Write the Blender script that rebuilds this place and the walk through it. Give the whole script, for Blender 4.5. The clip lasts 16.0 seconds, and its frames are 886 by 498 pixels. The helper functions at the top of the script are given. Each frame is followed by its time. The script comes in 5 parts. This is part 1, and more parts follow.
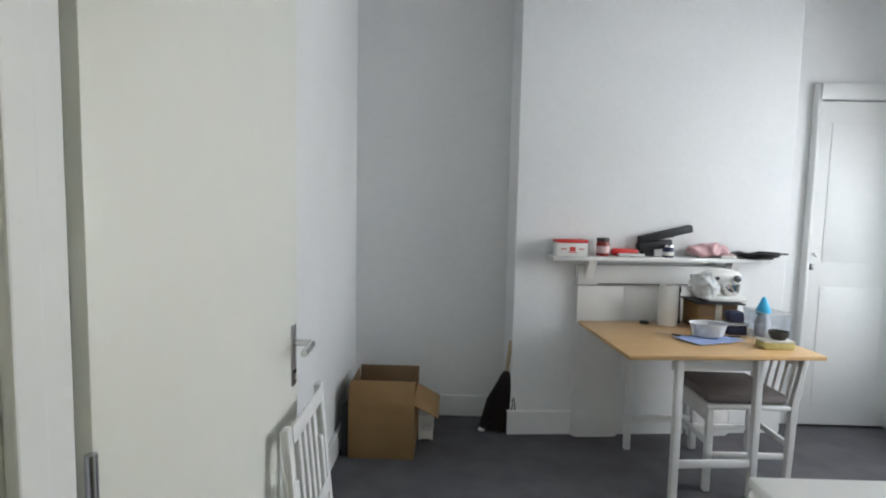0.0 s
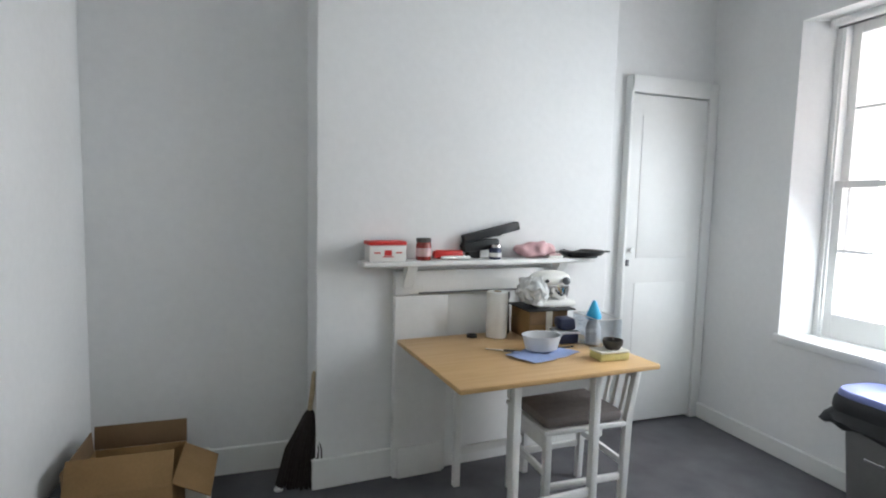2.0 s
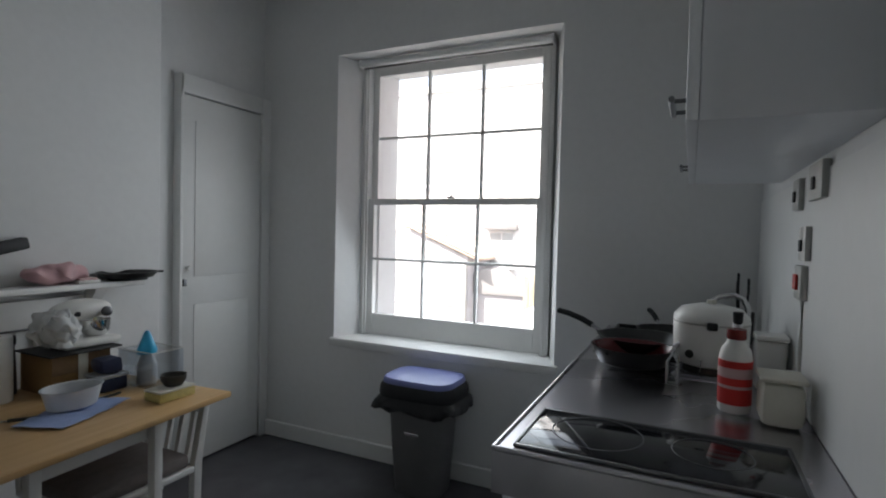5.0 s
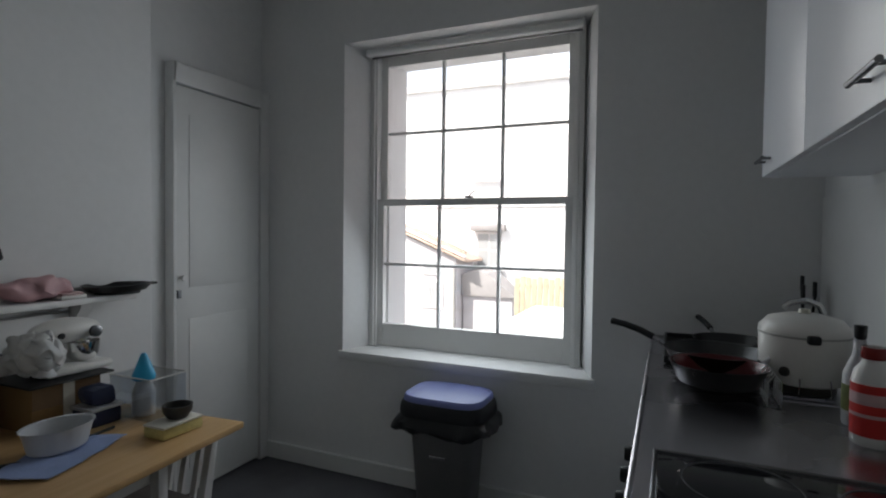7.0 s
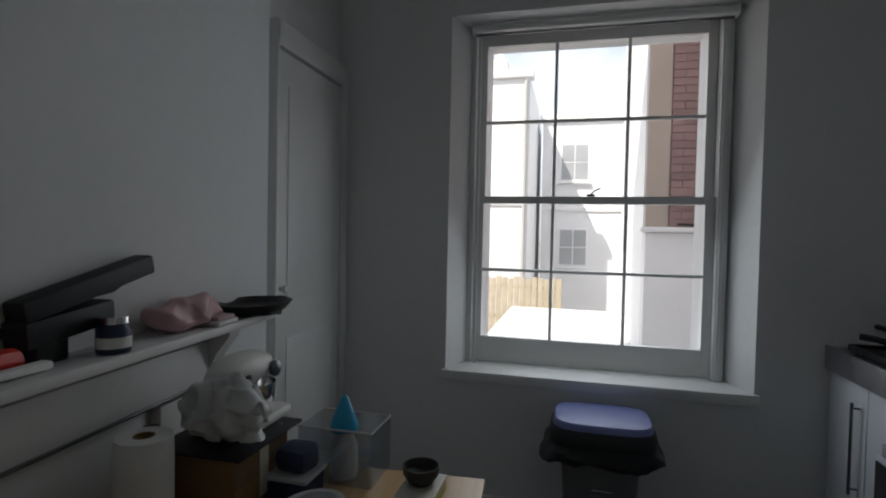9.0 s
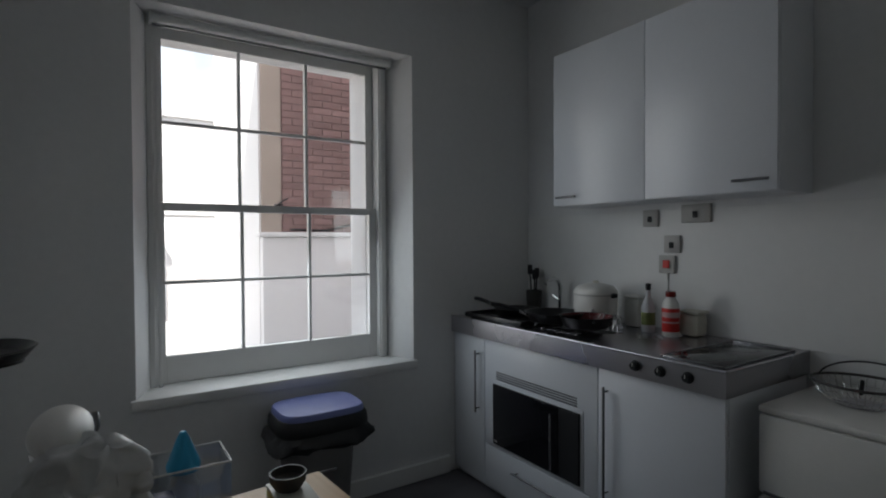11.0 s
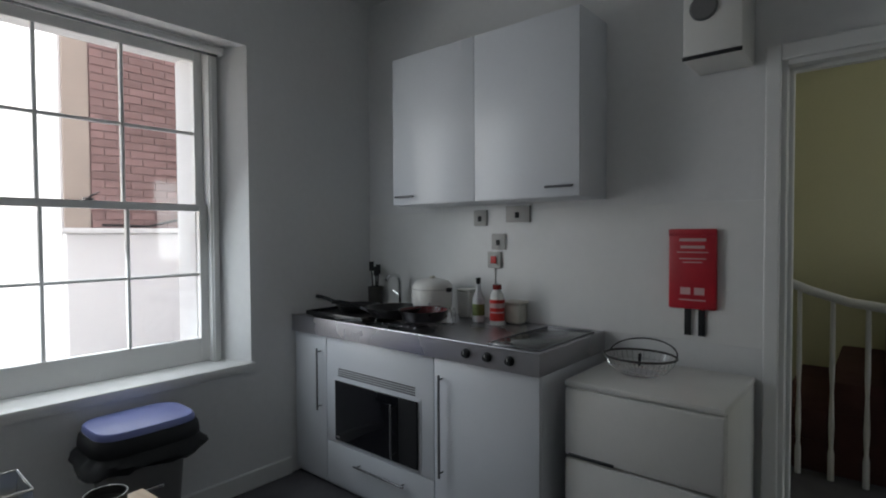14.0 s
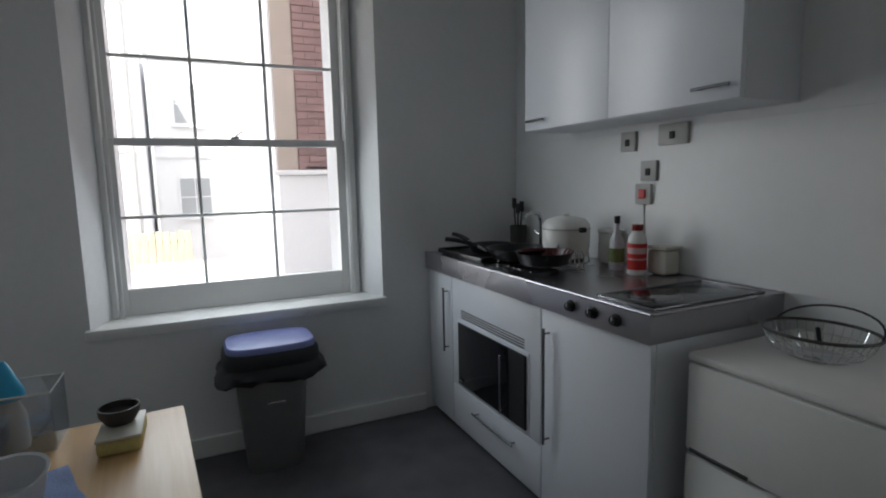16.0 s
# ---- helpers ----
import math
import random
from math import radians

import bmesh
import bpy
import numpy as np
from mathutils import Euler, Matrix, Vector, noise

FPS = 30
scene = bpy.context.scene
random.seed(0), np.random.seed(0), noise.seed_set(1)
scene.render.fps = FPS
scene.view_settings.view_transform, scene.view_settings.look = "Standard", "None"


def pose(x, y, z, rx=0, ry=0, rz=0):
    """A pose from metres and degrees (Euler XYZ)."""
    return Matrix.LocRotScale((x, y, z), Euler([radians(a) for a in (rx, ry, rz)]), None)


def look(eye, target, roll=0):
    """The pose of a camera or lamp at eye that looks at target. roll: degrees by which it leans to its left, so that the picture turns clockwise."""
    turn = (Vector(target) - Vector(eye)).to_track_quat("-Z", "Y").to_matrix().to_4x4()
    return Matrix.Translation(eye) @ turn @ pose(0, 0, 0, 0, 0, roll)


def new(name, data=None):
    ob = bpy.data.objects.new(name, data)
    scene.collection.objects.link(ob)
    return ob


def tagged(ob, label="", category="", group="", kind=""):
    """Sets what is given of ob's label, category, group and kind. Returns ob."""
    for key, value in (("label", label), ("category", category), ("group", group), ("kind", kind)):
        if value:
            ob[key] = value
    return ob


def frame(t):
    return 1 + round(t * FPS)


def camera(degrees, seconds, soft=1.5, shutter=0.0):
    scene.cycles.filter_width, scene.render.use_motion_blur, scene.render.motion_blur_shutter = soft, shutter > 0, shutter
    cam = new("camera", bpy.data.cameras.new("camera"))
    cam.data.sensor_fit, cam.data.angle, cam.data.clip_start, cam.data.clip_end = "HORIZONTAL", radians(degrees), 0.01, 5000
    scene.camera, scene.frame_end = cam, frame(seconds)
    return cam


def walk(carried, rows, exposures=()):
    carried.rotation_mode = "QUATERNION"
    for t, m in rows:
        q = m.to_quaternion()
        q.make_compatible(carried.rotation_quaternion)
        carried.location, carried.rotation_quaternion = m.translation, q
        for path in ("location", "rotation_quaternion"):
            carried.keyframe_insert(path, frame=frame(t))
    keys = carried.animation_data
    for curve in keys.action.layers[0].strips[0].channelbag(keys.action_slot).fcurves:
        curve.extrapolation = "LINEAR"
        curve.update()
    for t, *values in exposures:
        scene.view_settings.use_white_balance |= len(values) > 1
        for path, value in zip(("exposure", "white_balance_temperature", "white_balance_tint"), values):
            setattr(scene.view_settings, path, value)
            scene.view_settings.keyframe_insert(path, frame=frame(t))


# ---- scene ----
cam = camera(80.3, 16.0, soft=2.0)
PATH = [
    (0, (0.153, -0.56, 1.388), (0.122, 1.433, 1.223), 1.2),
    (0.5, (0.16, -0.47, 1.387), (0.18, 1.523, 1.217), 1.2),
    (1, (0.187, -0.246, 1.391), (0.363, 1.738, 1.21), 1.4),
    (1.5, (0.249, -0.065, 1.405), (0.646, 1.886, 1.212), 1.2),
    (2, (0.317, 0.079, 1.39), (0.953, 1.967, 1.217), 1.4),
    (2.5, (0.337, 0.218, 1.375), (1.315, 1.957, 1.234), 1.6),
    (3, (0.357, 0.254, 1.384), (1.627, 1.793, 1.253), 1.4),
    (3.5, (0.35, 0.282, 1.395), (1.868, 1.577, 1.266), 1.4),
    (4, (0.366, 0.262, 1.397), (2.037, 1.355, 1.281), 1.2),
    (4.5, (0.352, 0.267, 1.386), (2.125, 1.189, 1.291), 0.9),
    (4.7, (0.383, 0.269, 1.363), (2.178, 1.148, 1.286), 1.4),
    (6.8, (0.535, 0.47, 1.352), (2.372, 1.261, 1.303), 0.8),
    (7, (0.566, 0.564, 1.362), (2.404, 1.352, 1.307), 0.7),
    (7.5, (0.66, 0.829, 1.342), (2.501, 1.61, 1.303), 1.0),
    (8, (0.672, 1.167, 1.327), (2.523, 1.923, 1.286), 1.5),
    (8.2, (0.653, 1.27, 1.338), (2.499, 2.038, 1.286), 1.4),
    (10.3, (0.515, 2.208, 1.374), (2.391, 1.516, 1.331), 0.4),
    (10.5, (0.517, 2.28, 1.362), (2.32, 1.415, 1.329), 0.2),
    (11, (0.476, 2.369, 1.38), (2.151, 1.276, 1.346), -0.3),
    (11.5, (0.42, 2.383, 1.395), (2.025, 1.19, 1.356), -0.5),
    (12, (0.404, 2.41, 1.401), (1.923, 1.109, 1.359), -0.4),
    (12.5, (0.401, 2.41, 1.401), (1.836, 1.018, 1.359), -0.4),
    (13, (0.418, 2.425, 1.404), (1.771, 0.953, 1.359), -0.4),
    (13.5, (0.407, 2.403, 1.399), (1.719, 0.894, 1.353), -0.4),
    (14, (0.415, 2.395, 1.394), (1.702, 0.865, 1.339), -0.3),
    (14.5, (0.438, 2.389, 1.39), (1.692, 0.833, 1.304), -0.3),
    (15, (0.388, 2.226, 1.358), (1.705, 0.727, 1.228), -0.4),
    (15.5, (0.341, 2.029, 1.331), (1.917, 0.815, 1.129), -0.9),
    (16, (0.339, 1.791, 1.329), (2.134, 0.947, 1.072), -1.2),
]

# ---- light ----
EXPOSURES = [(0, 3.12), (1.5, 3.26), (2.0, 3.19), (2.5, 2.64), (3.0, 1.74), (3.5, 1.36), (4.5, 1.3), (7.0, 0.87), (8.0, 0.46),
             (10.5, 0.2), (11.0, 0.46), (11.5, 0.98), (12.5, 1.06), (14.5, 1.22), (15.0, 1.33), (15.5, 1.26), (16.0, 1.16)]
walk(cam, [(t, look(e, g, r)) for t, e, g, r in PATH], EXPOSURES)

world = bpy.data.worlds.new("sky_world")
scene.world = world
world.use_nodes = True
wn = world.node_tree
sky = wn.nodes.new("ShaderNodeTexSky")
sky.sky_type = "NISHITA"
sky.sun_disc = False
sky.dust_density = 2.5
sky.sun_elevation, sky.sun_rotation = radians(51), radians(-54)
wn.nodes["Background"].inputs["Strength"].default_value = 0.15
# thin bright cloud over a pale blue
cloud, puff, veil = wn.nodes.new("ShaderNodeTexNoise"), wn.nodes.new("ShaderNodeMapRange"), wn.nodes.new("ShaderNodeMix")
cloud.inputs["Scale"].default_value, cloud.inputs["Detail"].default_value = 3.0, 7
puff.inputs["From Min"].default_value, puff.inputs["From Max"].default_value = 0.38, 0.62
puff.inputs["To Min"].default_value, puff.inputs["To Max"].default_value = 0.25, 0.9
veil.data_type = "RGBA"
veil.inputs["B"].default_value = (9.0, 9.3, 9.6, 1)
wn.links.new(wn.nodes.new("ShaderNodeTexCoord").outputs["Generated"], cloud.inputs["Vector"])
wn.links.new(cloud.outputs["Fac"], puff.inputs["Value"])
wn.links.new(puff.outputs[0], veil.inputs["Factor"])
wn.links.new(sky.outputs["Color"], veil.inputs["A"])
wn.links.new(veil.outputs["Result"], wn.nodes["Background"].inputs["Color"])
sun = new("sun", bpy.data.lights.new("sun", "SUN"))
sun.data.energy, sun.data.angle, sun.data.color = 5.0, radians(0.5), (1.0, 0.95, 0.88)
sun.matrix_world = look((-5.0, 3.6, 7.6), (0, 0, 0))


def opening_light(name, eye, target, wide, high, watts):
    """An area lamp added in a wall opening to stand in for the sky's light."""
    lamp = new(name, bpy.data.lights.new(name, "AREA"))
    lamp.data.shape, lamp.data.size, lamp.data.size_y = "RECTANGLE", wide, high
    lamp.data.energy, lamp.data.color = watts, (0.84, 0.945, 1.0)
    lamp.matrix_world = look(eye, target)


opening_light("window_daylight", (3.16, 1.57, 1.54), (0, 1.3, 0.1), 0.8, 1.6, 4.0)
# Landing lamp and its opening are unseen, added to light the hall
opening_light("landing_fill", (-2.58, -1.45, 1.65), (0, -1.45, 1.65), 1.0, 1.2, 3.2)


# ---- materials ----
def mat(name, color, rough=0.6, metal=0.0, var=0.06, scale=6.0, bump=0.05, bscale=60.0, tint=None, coat=0.0, rand=0.0, transmission=0.0):
    """Principled surface whose colour varies at two scales, with fine relief."""
    m = bpy.data.materials.new(name)
    m.use_nodes = True
    nt = m.node_tree
    p = nt.nodes["Principled BSDF"]
    p.inputs["Roughness"].default_value, p.inputs["Metallic"].default_value = rough, metal
    p.inputs["Coat Weight"].default_value = coat
    p.inputs["Transmission Weight"].default_value = transmission
    co = nt.nodes.new("ShaderNodeTexCoord")
    n1, n2 = nt.nodes.new("ShaderNodeTexNoise"), nt.nodes.new("ShaderNodeTexNoise")
    n1.inputs["Scale"].default_value, n1.inputs["Detail"].default_value = scale, 5
    n2.inputs["Scale"].default_value, n2.inputs["Detail"].default_value = bscale, 4
    ramp = nt.nodes.new("ShaderNodeMix")
    ramp.data_type = "RGBA"
    second = tint or tuple(c * (1 - 3 * var) for c in color)
    ramp.inputs["A"].default_value, ramp.inputs["B"].default_value = (*color, 1), (*second, 1)
    stretch = nt.nodes.new("ShaderNodeMapRange")
    stretch.inputs["From Min"].default_value, stretch.inputs["From Max"].default_value = 0.35, 0.75
    for n in (n1, n2):
        nt.links.new(co.outputs["Object"], n.inputs["Vector"])
    mixn = nt.nodes.new("ShaderNodeMath")
    mixn.operation = "MULTIPLY_ADD"
    mixn.inputs[1].default_value = 0.35
    nt.links.new(n2.outputs["Fac"], mixn.inputs[0])
    sub = nt.nodes.new("ShaderNodeMath")
    sub.operation = "MULTIPLY"
    sub.inputs[1].default_value = 0.65
    nt.links.new(n1.outputs["Fac"], sub.inputs[0])
    nt.links.new(sub.outputs[0], mixn.inputs[2])
    nt.links.new(mixn.outputs[0], stretch.inputs["Value"])
    nt.links.new(stretch.outputs[0], ramp.inputs["Factor"])
    last = ramp.outputs["Result"]
    if rand:
        info, hsv = nt.nodes.new("ShaderNodeObjectInfo"), nt.nodes.new("ShaderNodeHueSaturation")
        rng = nt.nodes.new("ShaderNodeMapRange")
        rng.inputs["To Min"].default_value, rng.inputs["To Max"].default_value = 1 - rand, 1 + rand
        nt.links.new(info.outputs["Random"], rng.inputs["Value"])
        nt.links.new(rng.outputs[0], hsv.inputs["Value"])
        nt.links.new(last, hsv.inputs["Color"])
        last = hsv.outputs["Color"]
    nt.links.new(last, p.inputs["Base Color"])
    rr = nt.nodes.new("ShaderNodeMapRange")
    rr.inputs["To Min"].default_value, rr.inputs["To Max"].default_value = max(0.02, rough - 0.08), min(1, rough + 0.08)
    nt.links.new(n1.outputs["Fac"], rr.inputs["Value"])
    nt.links.new(rr.outputs[0], p.inputs["Roughness"])
    if bump:
        b = nt.nodes.new("ShaderNodeBump")
        b.inputs["Strength"].default_value, b.inputs["Distance"].default_value = min(1, bump * 4), 0.002
        nt.links.new(n2.outputs["Fac"], b.inputs["Height"])
        nt.links.new(b.outputs["Normal"], p.inputs["Normal"])
    return m


def wood_mat(name, a, b, rough=0.45, stretch=(1.5, 22, 22)):
    """Long-grained wood, the grain along the object's x axis."""
    m = mat(name, a, rough, var=0.05, tint=b, bump=0.03, bscale=14)
    nt = m.node_tree
    mp = nt.nodes.new("ShaderNodeMapping")
    mp.inputs["Scale"].default_value = stretch
    co = next(n for n in nt.nodes if n.type == "TEX_COORD")
    nt.links.new(co.outputs["Object"], mp.inputs["Vector"])
    for n in nt.nodes:
        if n.type == "TEX_NOISE":
            n.inputs["Scale"].default_value = 1.6 if n.inputs["Scale"].default_value < 10 else 5
            nt.links.new(mp.outputs["Vector"], n.inputs["Vector"])
    return m


def glass_mat(name, gloss=0.06, tint=(1, 1, 1)):
    m = bpy.data.materials.new(name)
    m.use_nodes = True
    nt = m.node_tree
    nt.nodes.remove(nt.nodes["Principled BSDF"])
    tr, gl, mx = nt.nodes.new("ShaderNodeBsdfTransparent"), nt.nodes.new("ShaderNodeBsdfGlossy"), nt.nodes.new("ShaderNodeMixShader")
    tr.inputs["Color"].default_value = (*tint, 1)
    gl.inputs["Roughness"].default_value = 0.04
    mx.inputs["Fac"].default_value = gloss
    nt.links.new(tr.outputs[0], mx.inputs[1])
    nt.links.new(gl.outputs[0], mx.inputs[2])
    nt.links.new(mx.outputs[0], nt.nodes["Material Output"].inputs["Surface"])
    return m


WALL = mat("wall_paint", (0.80, 0.80, 0.80), 0.7, var=0.03, scale=1.3, bump=0.10, bscale=28)
TRIM = mat("gloss_white_trim", (0.80, 0.80, 0.79), 0.38, var=0.02, scale=4, bump=0.02, bscale=25)
CEIL = mat("ceiling_paint", (0.82, 0.82, 0.81), 0.85, var=0.015, scale=2, bump=0.05)
HALLP = mat("hall_cream_paint", (0.68, 0.65, 0.42), 0.75, var=0.03, scale=2, bump=0.05)
DOORP = mat("door_cream_gloss", (0.78, 0.78, 0.72), 0.4, var=0.015, scale=2, bump=0.02, bscale=18)
CARPET = mat("charcoal_carpet", (0.12, 0.115, 0.125), 0.95, var=0.12, scale=5, bump=0.25, bscale=380, tint=(0.065, 0.062, 0.07))
BEECH = wood_mat("beech_tabletop", (0.62, 0.40, 0.19), (0.52, 0.31, 0.13), 0.36)
WHITEWOOD = mat("white_painted_wood", (0.76, 0.75, 0.74), 0.45, var=0.03, scale=8, bump=0.02)
CUSHION = mat("taupe_cushion", (0.20, 0.17, 0.165), 0.9, var=0.08, scale=30, bump=0.2, bscale=300)
UNITW = mat("white_laminate", (0.74, 0.76, 0.80), 0.33, var=0.015, scale=3, bump=0.01)
STEEL = mat("brushed_steel", (0.50, 0.49, 0.52), 0.28, 1.0, var=0.01, scale=1.5, bump=0.01, bscale=160)
CHROME = mat("chrome", (0.72, 0.72, 0.72), 0.14, 1.0, var=0.02, bump=0)
DARKSTEEL = mat("satin_dark_metal", (0.20, 0.20, 0.21), 0.35, 1.0, var=0.05, bump=0)
BLACKP = mat("black_plastic", (0.014, 0.014, 0.016), 0.58, var=0.05, bump=0.02)
BLACKG = mat("black_glass", (0.010, 0.010, 0.013), 0.06, var=0.02, bump=0)
NONSTICK = mat("black_nonstick", (0.014, 0.013, 0.014), 0.3, var=0.1, scale=20, bump=0.02)
REDPAN = mat("dark_red_enamel", (0.13, 0.022, 0.025), 0.25, var=0.05, bump=0)
CARD = mat("brown_cardboard", (0.30, 0.175, 0.07), 0.85, var=0.09, scale=5, bump=0.05, bscale=90)
CARDIN = mat("cardboard_inside", (0.20, 0.12, 0.06), 0.9, var=0.06, scale=6, bump=0.05)
WHITEP = mat("white_plastic", (0.76, 0.75, 0.72), 0.35, var=0.02, bump=0.01)
IVORY = mat("ivory_plastic", (0.70, 0.67, 0.58), 0.4, var=0.03, bump=0.01)
PAPER = mat("white_paper", (0.82, 0.81, 0.79), 0.9, var=0.03, scale=25, bump=0.12, bscale=140)
REDF = mat("red_vinyl", (0.52, 0.02, 0.035), 0.38, var=0.06, scale=7, bump=0.05, bscale=30)
REDL = mat("red_label", (0.60, 0.025, 0.02), 0.45, var=0.03, bump=0)
PINK = mat("pink_film", (0.66, 0.40, 0.42), 0.4, var=0.1, scale=14, bump=0.2, bscale=25)
JAM = mat("red_sauce", (0.28, 0.03, 0.025), 0.2, var=0.1, bump=0)
NAVY = mat("navy_plastic", (0.025, 0.035, 0.09), 0.4, var=0.08, bump=0.03)
BLUEC = mat("pale_blue_cloth", (0.34, 0.43, 0.70), 0.9, var=0.08, scale=12, bump=0.2, bscale=220)
CYAN = mat("cyan_plastic", (0.03, 0.42, 0.72), 0.35, var=0.04, bump=0)
BINGREY = mat("grey_bin_plastic", (0.17, 0.165, 0.165), 0.5, var=0.05, scale=9, bump=0.03)
# Lilac blue puts the sky's reflection into the lid's colour
BINLID = mat("glossy_bin_lid_sky_tint", (0.17, 0.20, 0.44), 0.36, var=0.04, bump=0.01)
SPONGE = mat("yellow_sponge", (0.70, 0.60, 0.25), 0.95, var=0.1, scale=30, bump=0.4, bscale=160)
GREYSTONE = mat("dark_stoneware", (0.06, 0.055, 0.05), 0.5, var=0.12, scale=18, bump=0.08)
CLEAR = glass_mat("clear_acrylic", 0.14, (0.93, 0.95, 0.97))
MILKY = mat("milky_plastic", (0.76, 0.77, 0.80), 0.3, var=0.03, bump=0, transmission=0.3)
BAGFILM = mat("crinkled_clear_film", (0.80, 0.80, 0.80), 0.38, var=0.05, scale=20, bump=0.4, bscale=45, transmission=0.25)
GLASS = glass_mat("window_glass", 0.05)
BRISTLE = mat("dark_bristle", (0.028, 0.018, 0.016), 0.9, var=0.2, scale=60, bump=0.3, bscale=250)
OLDWOOD = wood_mat("pale_handle_wood", (0.46, 0.36, 0.24), (0.34, 0.25, 0.15))
STUCCO = mat("white_stucco", (0.83, 0.82, 0.82), 0.85, var=0.04, scale=0.8, bump=0.1, bscale=20)
BRICK = mat("red_brown_brick", (0.33, 0.21, 0.20), 0.9, var=0.1, scale=9, bump=0.1, bscale=50, rand=0.18)
MORTAR = mat("mortar", (0.36, 0.26, 0.25), 0.95, var=0.08, bump=0.1)
SLATE = mat("grey_slate", (0.36, 0.34, 0.34), 0.7, var=0.1, scale=4, bump=0.1, rand=0.12)
FENCE = mat("weathered_fence_wood", (0.46, 0.39, 0.28), 0.9, var=0.12, scale=5, bump=0.1)
ROOFW = mat("pale_roof_felt", (0.72, 0.71, 0.69), 0.9, var=0.06, scale=1.2, bump=0.1)
GROUNDM = mat("yard_paving", (0.30, 0.29, 0.27), 0.9, var=0.12, scale=1.5, bump=0.1)
PLATE = mat("grey_switch_plastic", (0.48, 0.47, 0.45), 0.5, var=0.04, bump=0)
STAIRC = mat("maroon_stair_carpet", (0.09, 0.035, 0.03), 0.95, var=0.1, scale=8, bump=0.2, bscale=250)
OUTPANE = mat("far_window_pane", (0.42, 0.43, 0.44), 0.3, var=0.1, scale=1, bump=0)
PALETILE = mat("pale_clay_tile", (0.58, 0.44, 0.36), 0.85, var=0.1, scale=6, bump=0.1)
GREENL = mat("green_leaf_label", (0.22, 0.26, 0.09), 0.5, var=0.15, scale=30, bump=0)
TERRABEIGE = mat("beige_render", (0.50, 0.42, 0.36), 0.9, var=0.08, scale=2, bump=0.1)
PALEINK = mat("pale_print", (0.62, 0.42, 0.42), 0.5, var=0.03, bump=0)


# ---- building helpers ----
ORIGIN = {}
SHIFT = Vector((0, 0, 0))
# the chimney breast and what stands along it are turned a little out of square
SKEW = Matrix.Translation((0.77, 2.465, 0)) @ Matrix.Rotation(radians(4.5), 4, "Z") @ Matrix.Translation((-0.77, -2.465, 0))
TURN = Matrix()


def skewed(bm):
    bmesh.ops.transform(bm, matrix=SKEW, verts=bm.verts)
    return bm


def thing(name, base, label, category, group=""):
    ob = new(name)
    ob.location = TURN @ (Vector(base) + SHIFT)
    ob.rotation_euler = TURN.to_euler()
    ORIGIN[ob.name] = Vector(base)
    return tagged(ob, label, category, group)


def setting(name, bm, material, label, category):
    ob = finish(name, bm, material)
    ORIGIN[ob.name] = Vector((0, 0, 0))
    return tagged(ob, label, category, kind="structure")


def finish(name, bm, material, smooth=False):
    me = bpy.data.meshes.new(name)
    bmesh.ops.recalc_face_normals(bm, faces=bm.faces)
    bm.to_mesh(me)
    bm.free()
    me.materials.append(material)
    if smooth:
        for f in me.polygons:
            f.use_smooth = True
        me.set_sharp_from_angle(angle=radians(38))
    return new(name, me)


def part(name, bm, material, parent, label="", smooth=True):
    """One mesh object under a thing or a part; coordinates are the world's."""
    o = ORIGIN[parent.name]
    bmesh.ops.translate(bm, vec=-o, verts=bm.verts)
    ob = finish(name, bm, material, smooth)
    ob.parent = parent
    ORIGIN[ob.name] = o
    return tagged(ob, label) if label else ob


def box(lo, hi, bevel=0.0, bm=None, m=None):
    bm = bm or bmesh.new()
    lo, hi = [min(a, b) for a, b in zip(lo, hi)], [max(a, b) for a, b in zip(lo, hi)]
    size = [b - a for a, b in zip(lo, hi)]
    mid = [(a + b) / 2 for a, b in zip(lo, hi)]
    r = bmesh.ops.create_cube(bm, size=1, matrix=Matrix.LocRotScale(mid, None, size))
    if bevel:
        edges = list({e for v in r["verts"] for e in v.link_edges})
        r = bmesh.ops.bevel(bm, geom=edges, offset=min(bevel, min(size) * 0.45), segments=2, profile=0.5, affect="EDGES")
    if m is not None:
        bmesh.ops.transform(bm, matrix=m, verts=r["verts"])
    return bm


def lathe(profile, at=(0, 0, 0), n=28, scale=(1, 1), bm=None, m=None):
    """A turned body from (radius, height) pairs, about the vertical through at."""
    bm = bm or bmesh.new()
    rings, made = [], []
    for r, z in profile:
        ring = []
        for i in range(n if r > 1e-5 else 1):
            a = 2 * math.pi * i / n
            ring.append(bm.verts.new((at[0] + r * scale[0] * math.cos(a), at[1] + r * scale[1] * math.sin(a), at[2] + z)))
        rings.append(ring)
        made += ring
    for a, b in zip(rings, rings[1:]):
        for i in range(n):
            va, vb = [a[i % len(a)], a[(i + 1) % len(a)]], [b[(i + 1) % len(b)], b[i % len(b)]]
            f = list(dict.fromkeys(va + vb))
            if len(f) > 2:
                bm.faces.new(f)
    if m is not None:
        bmesh.ops.transform(bm, matrix=m, verts=made)
    return bm


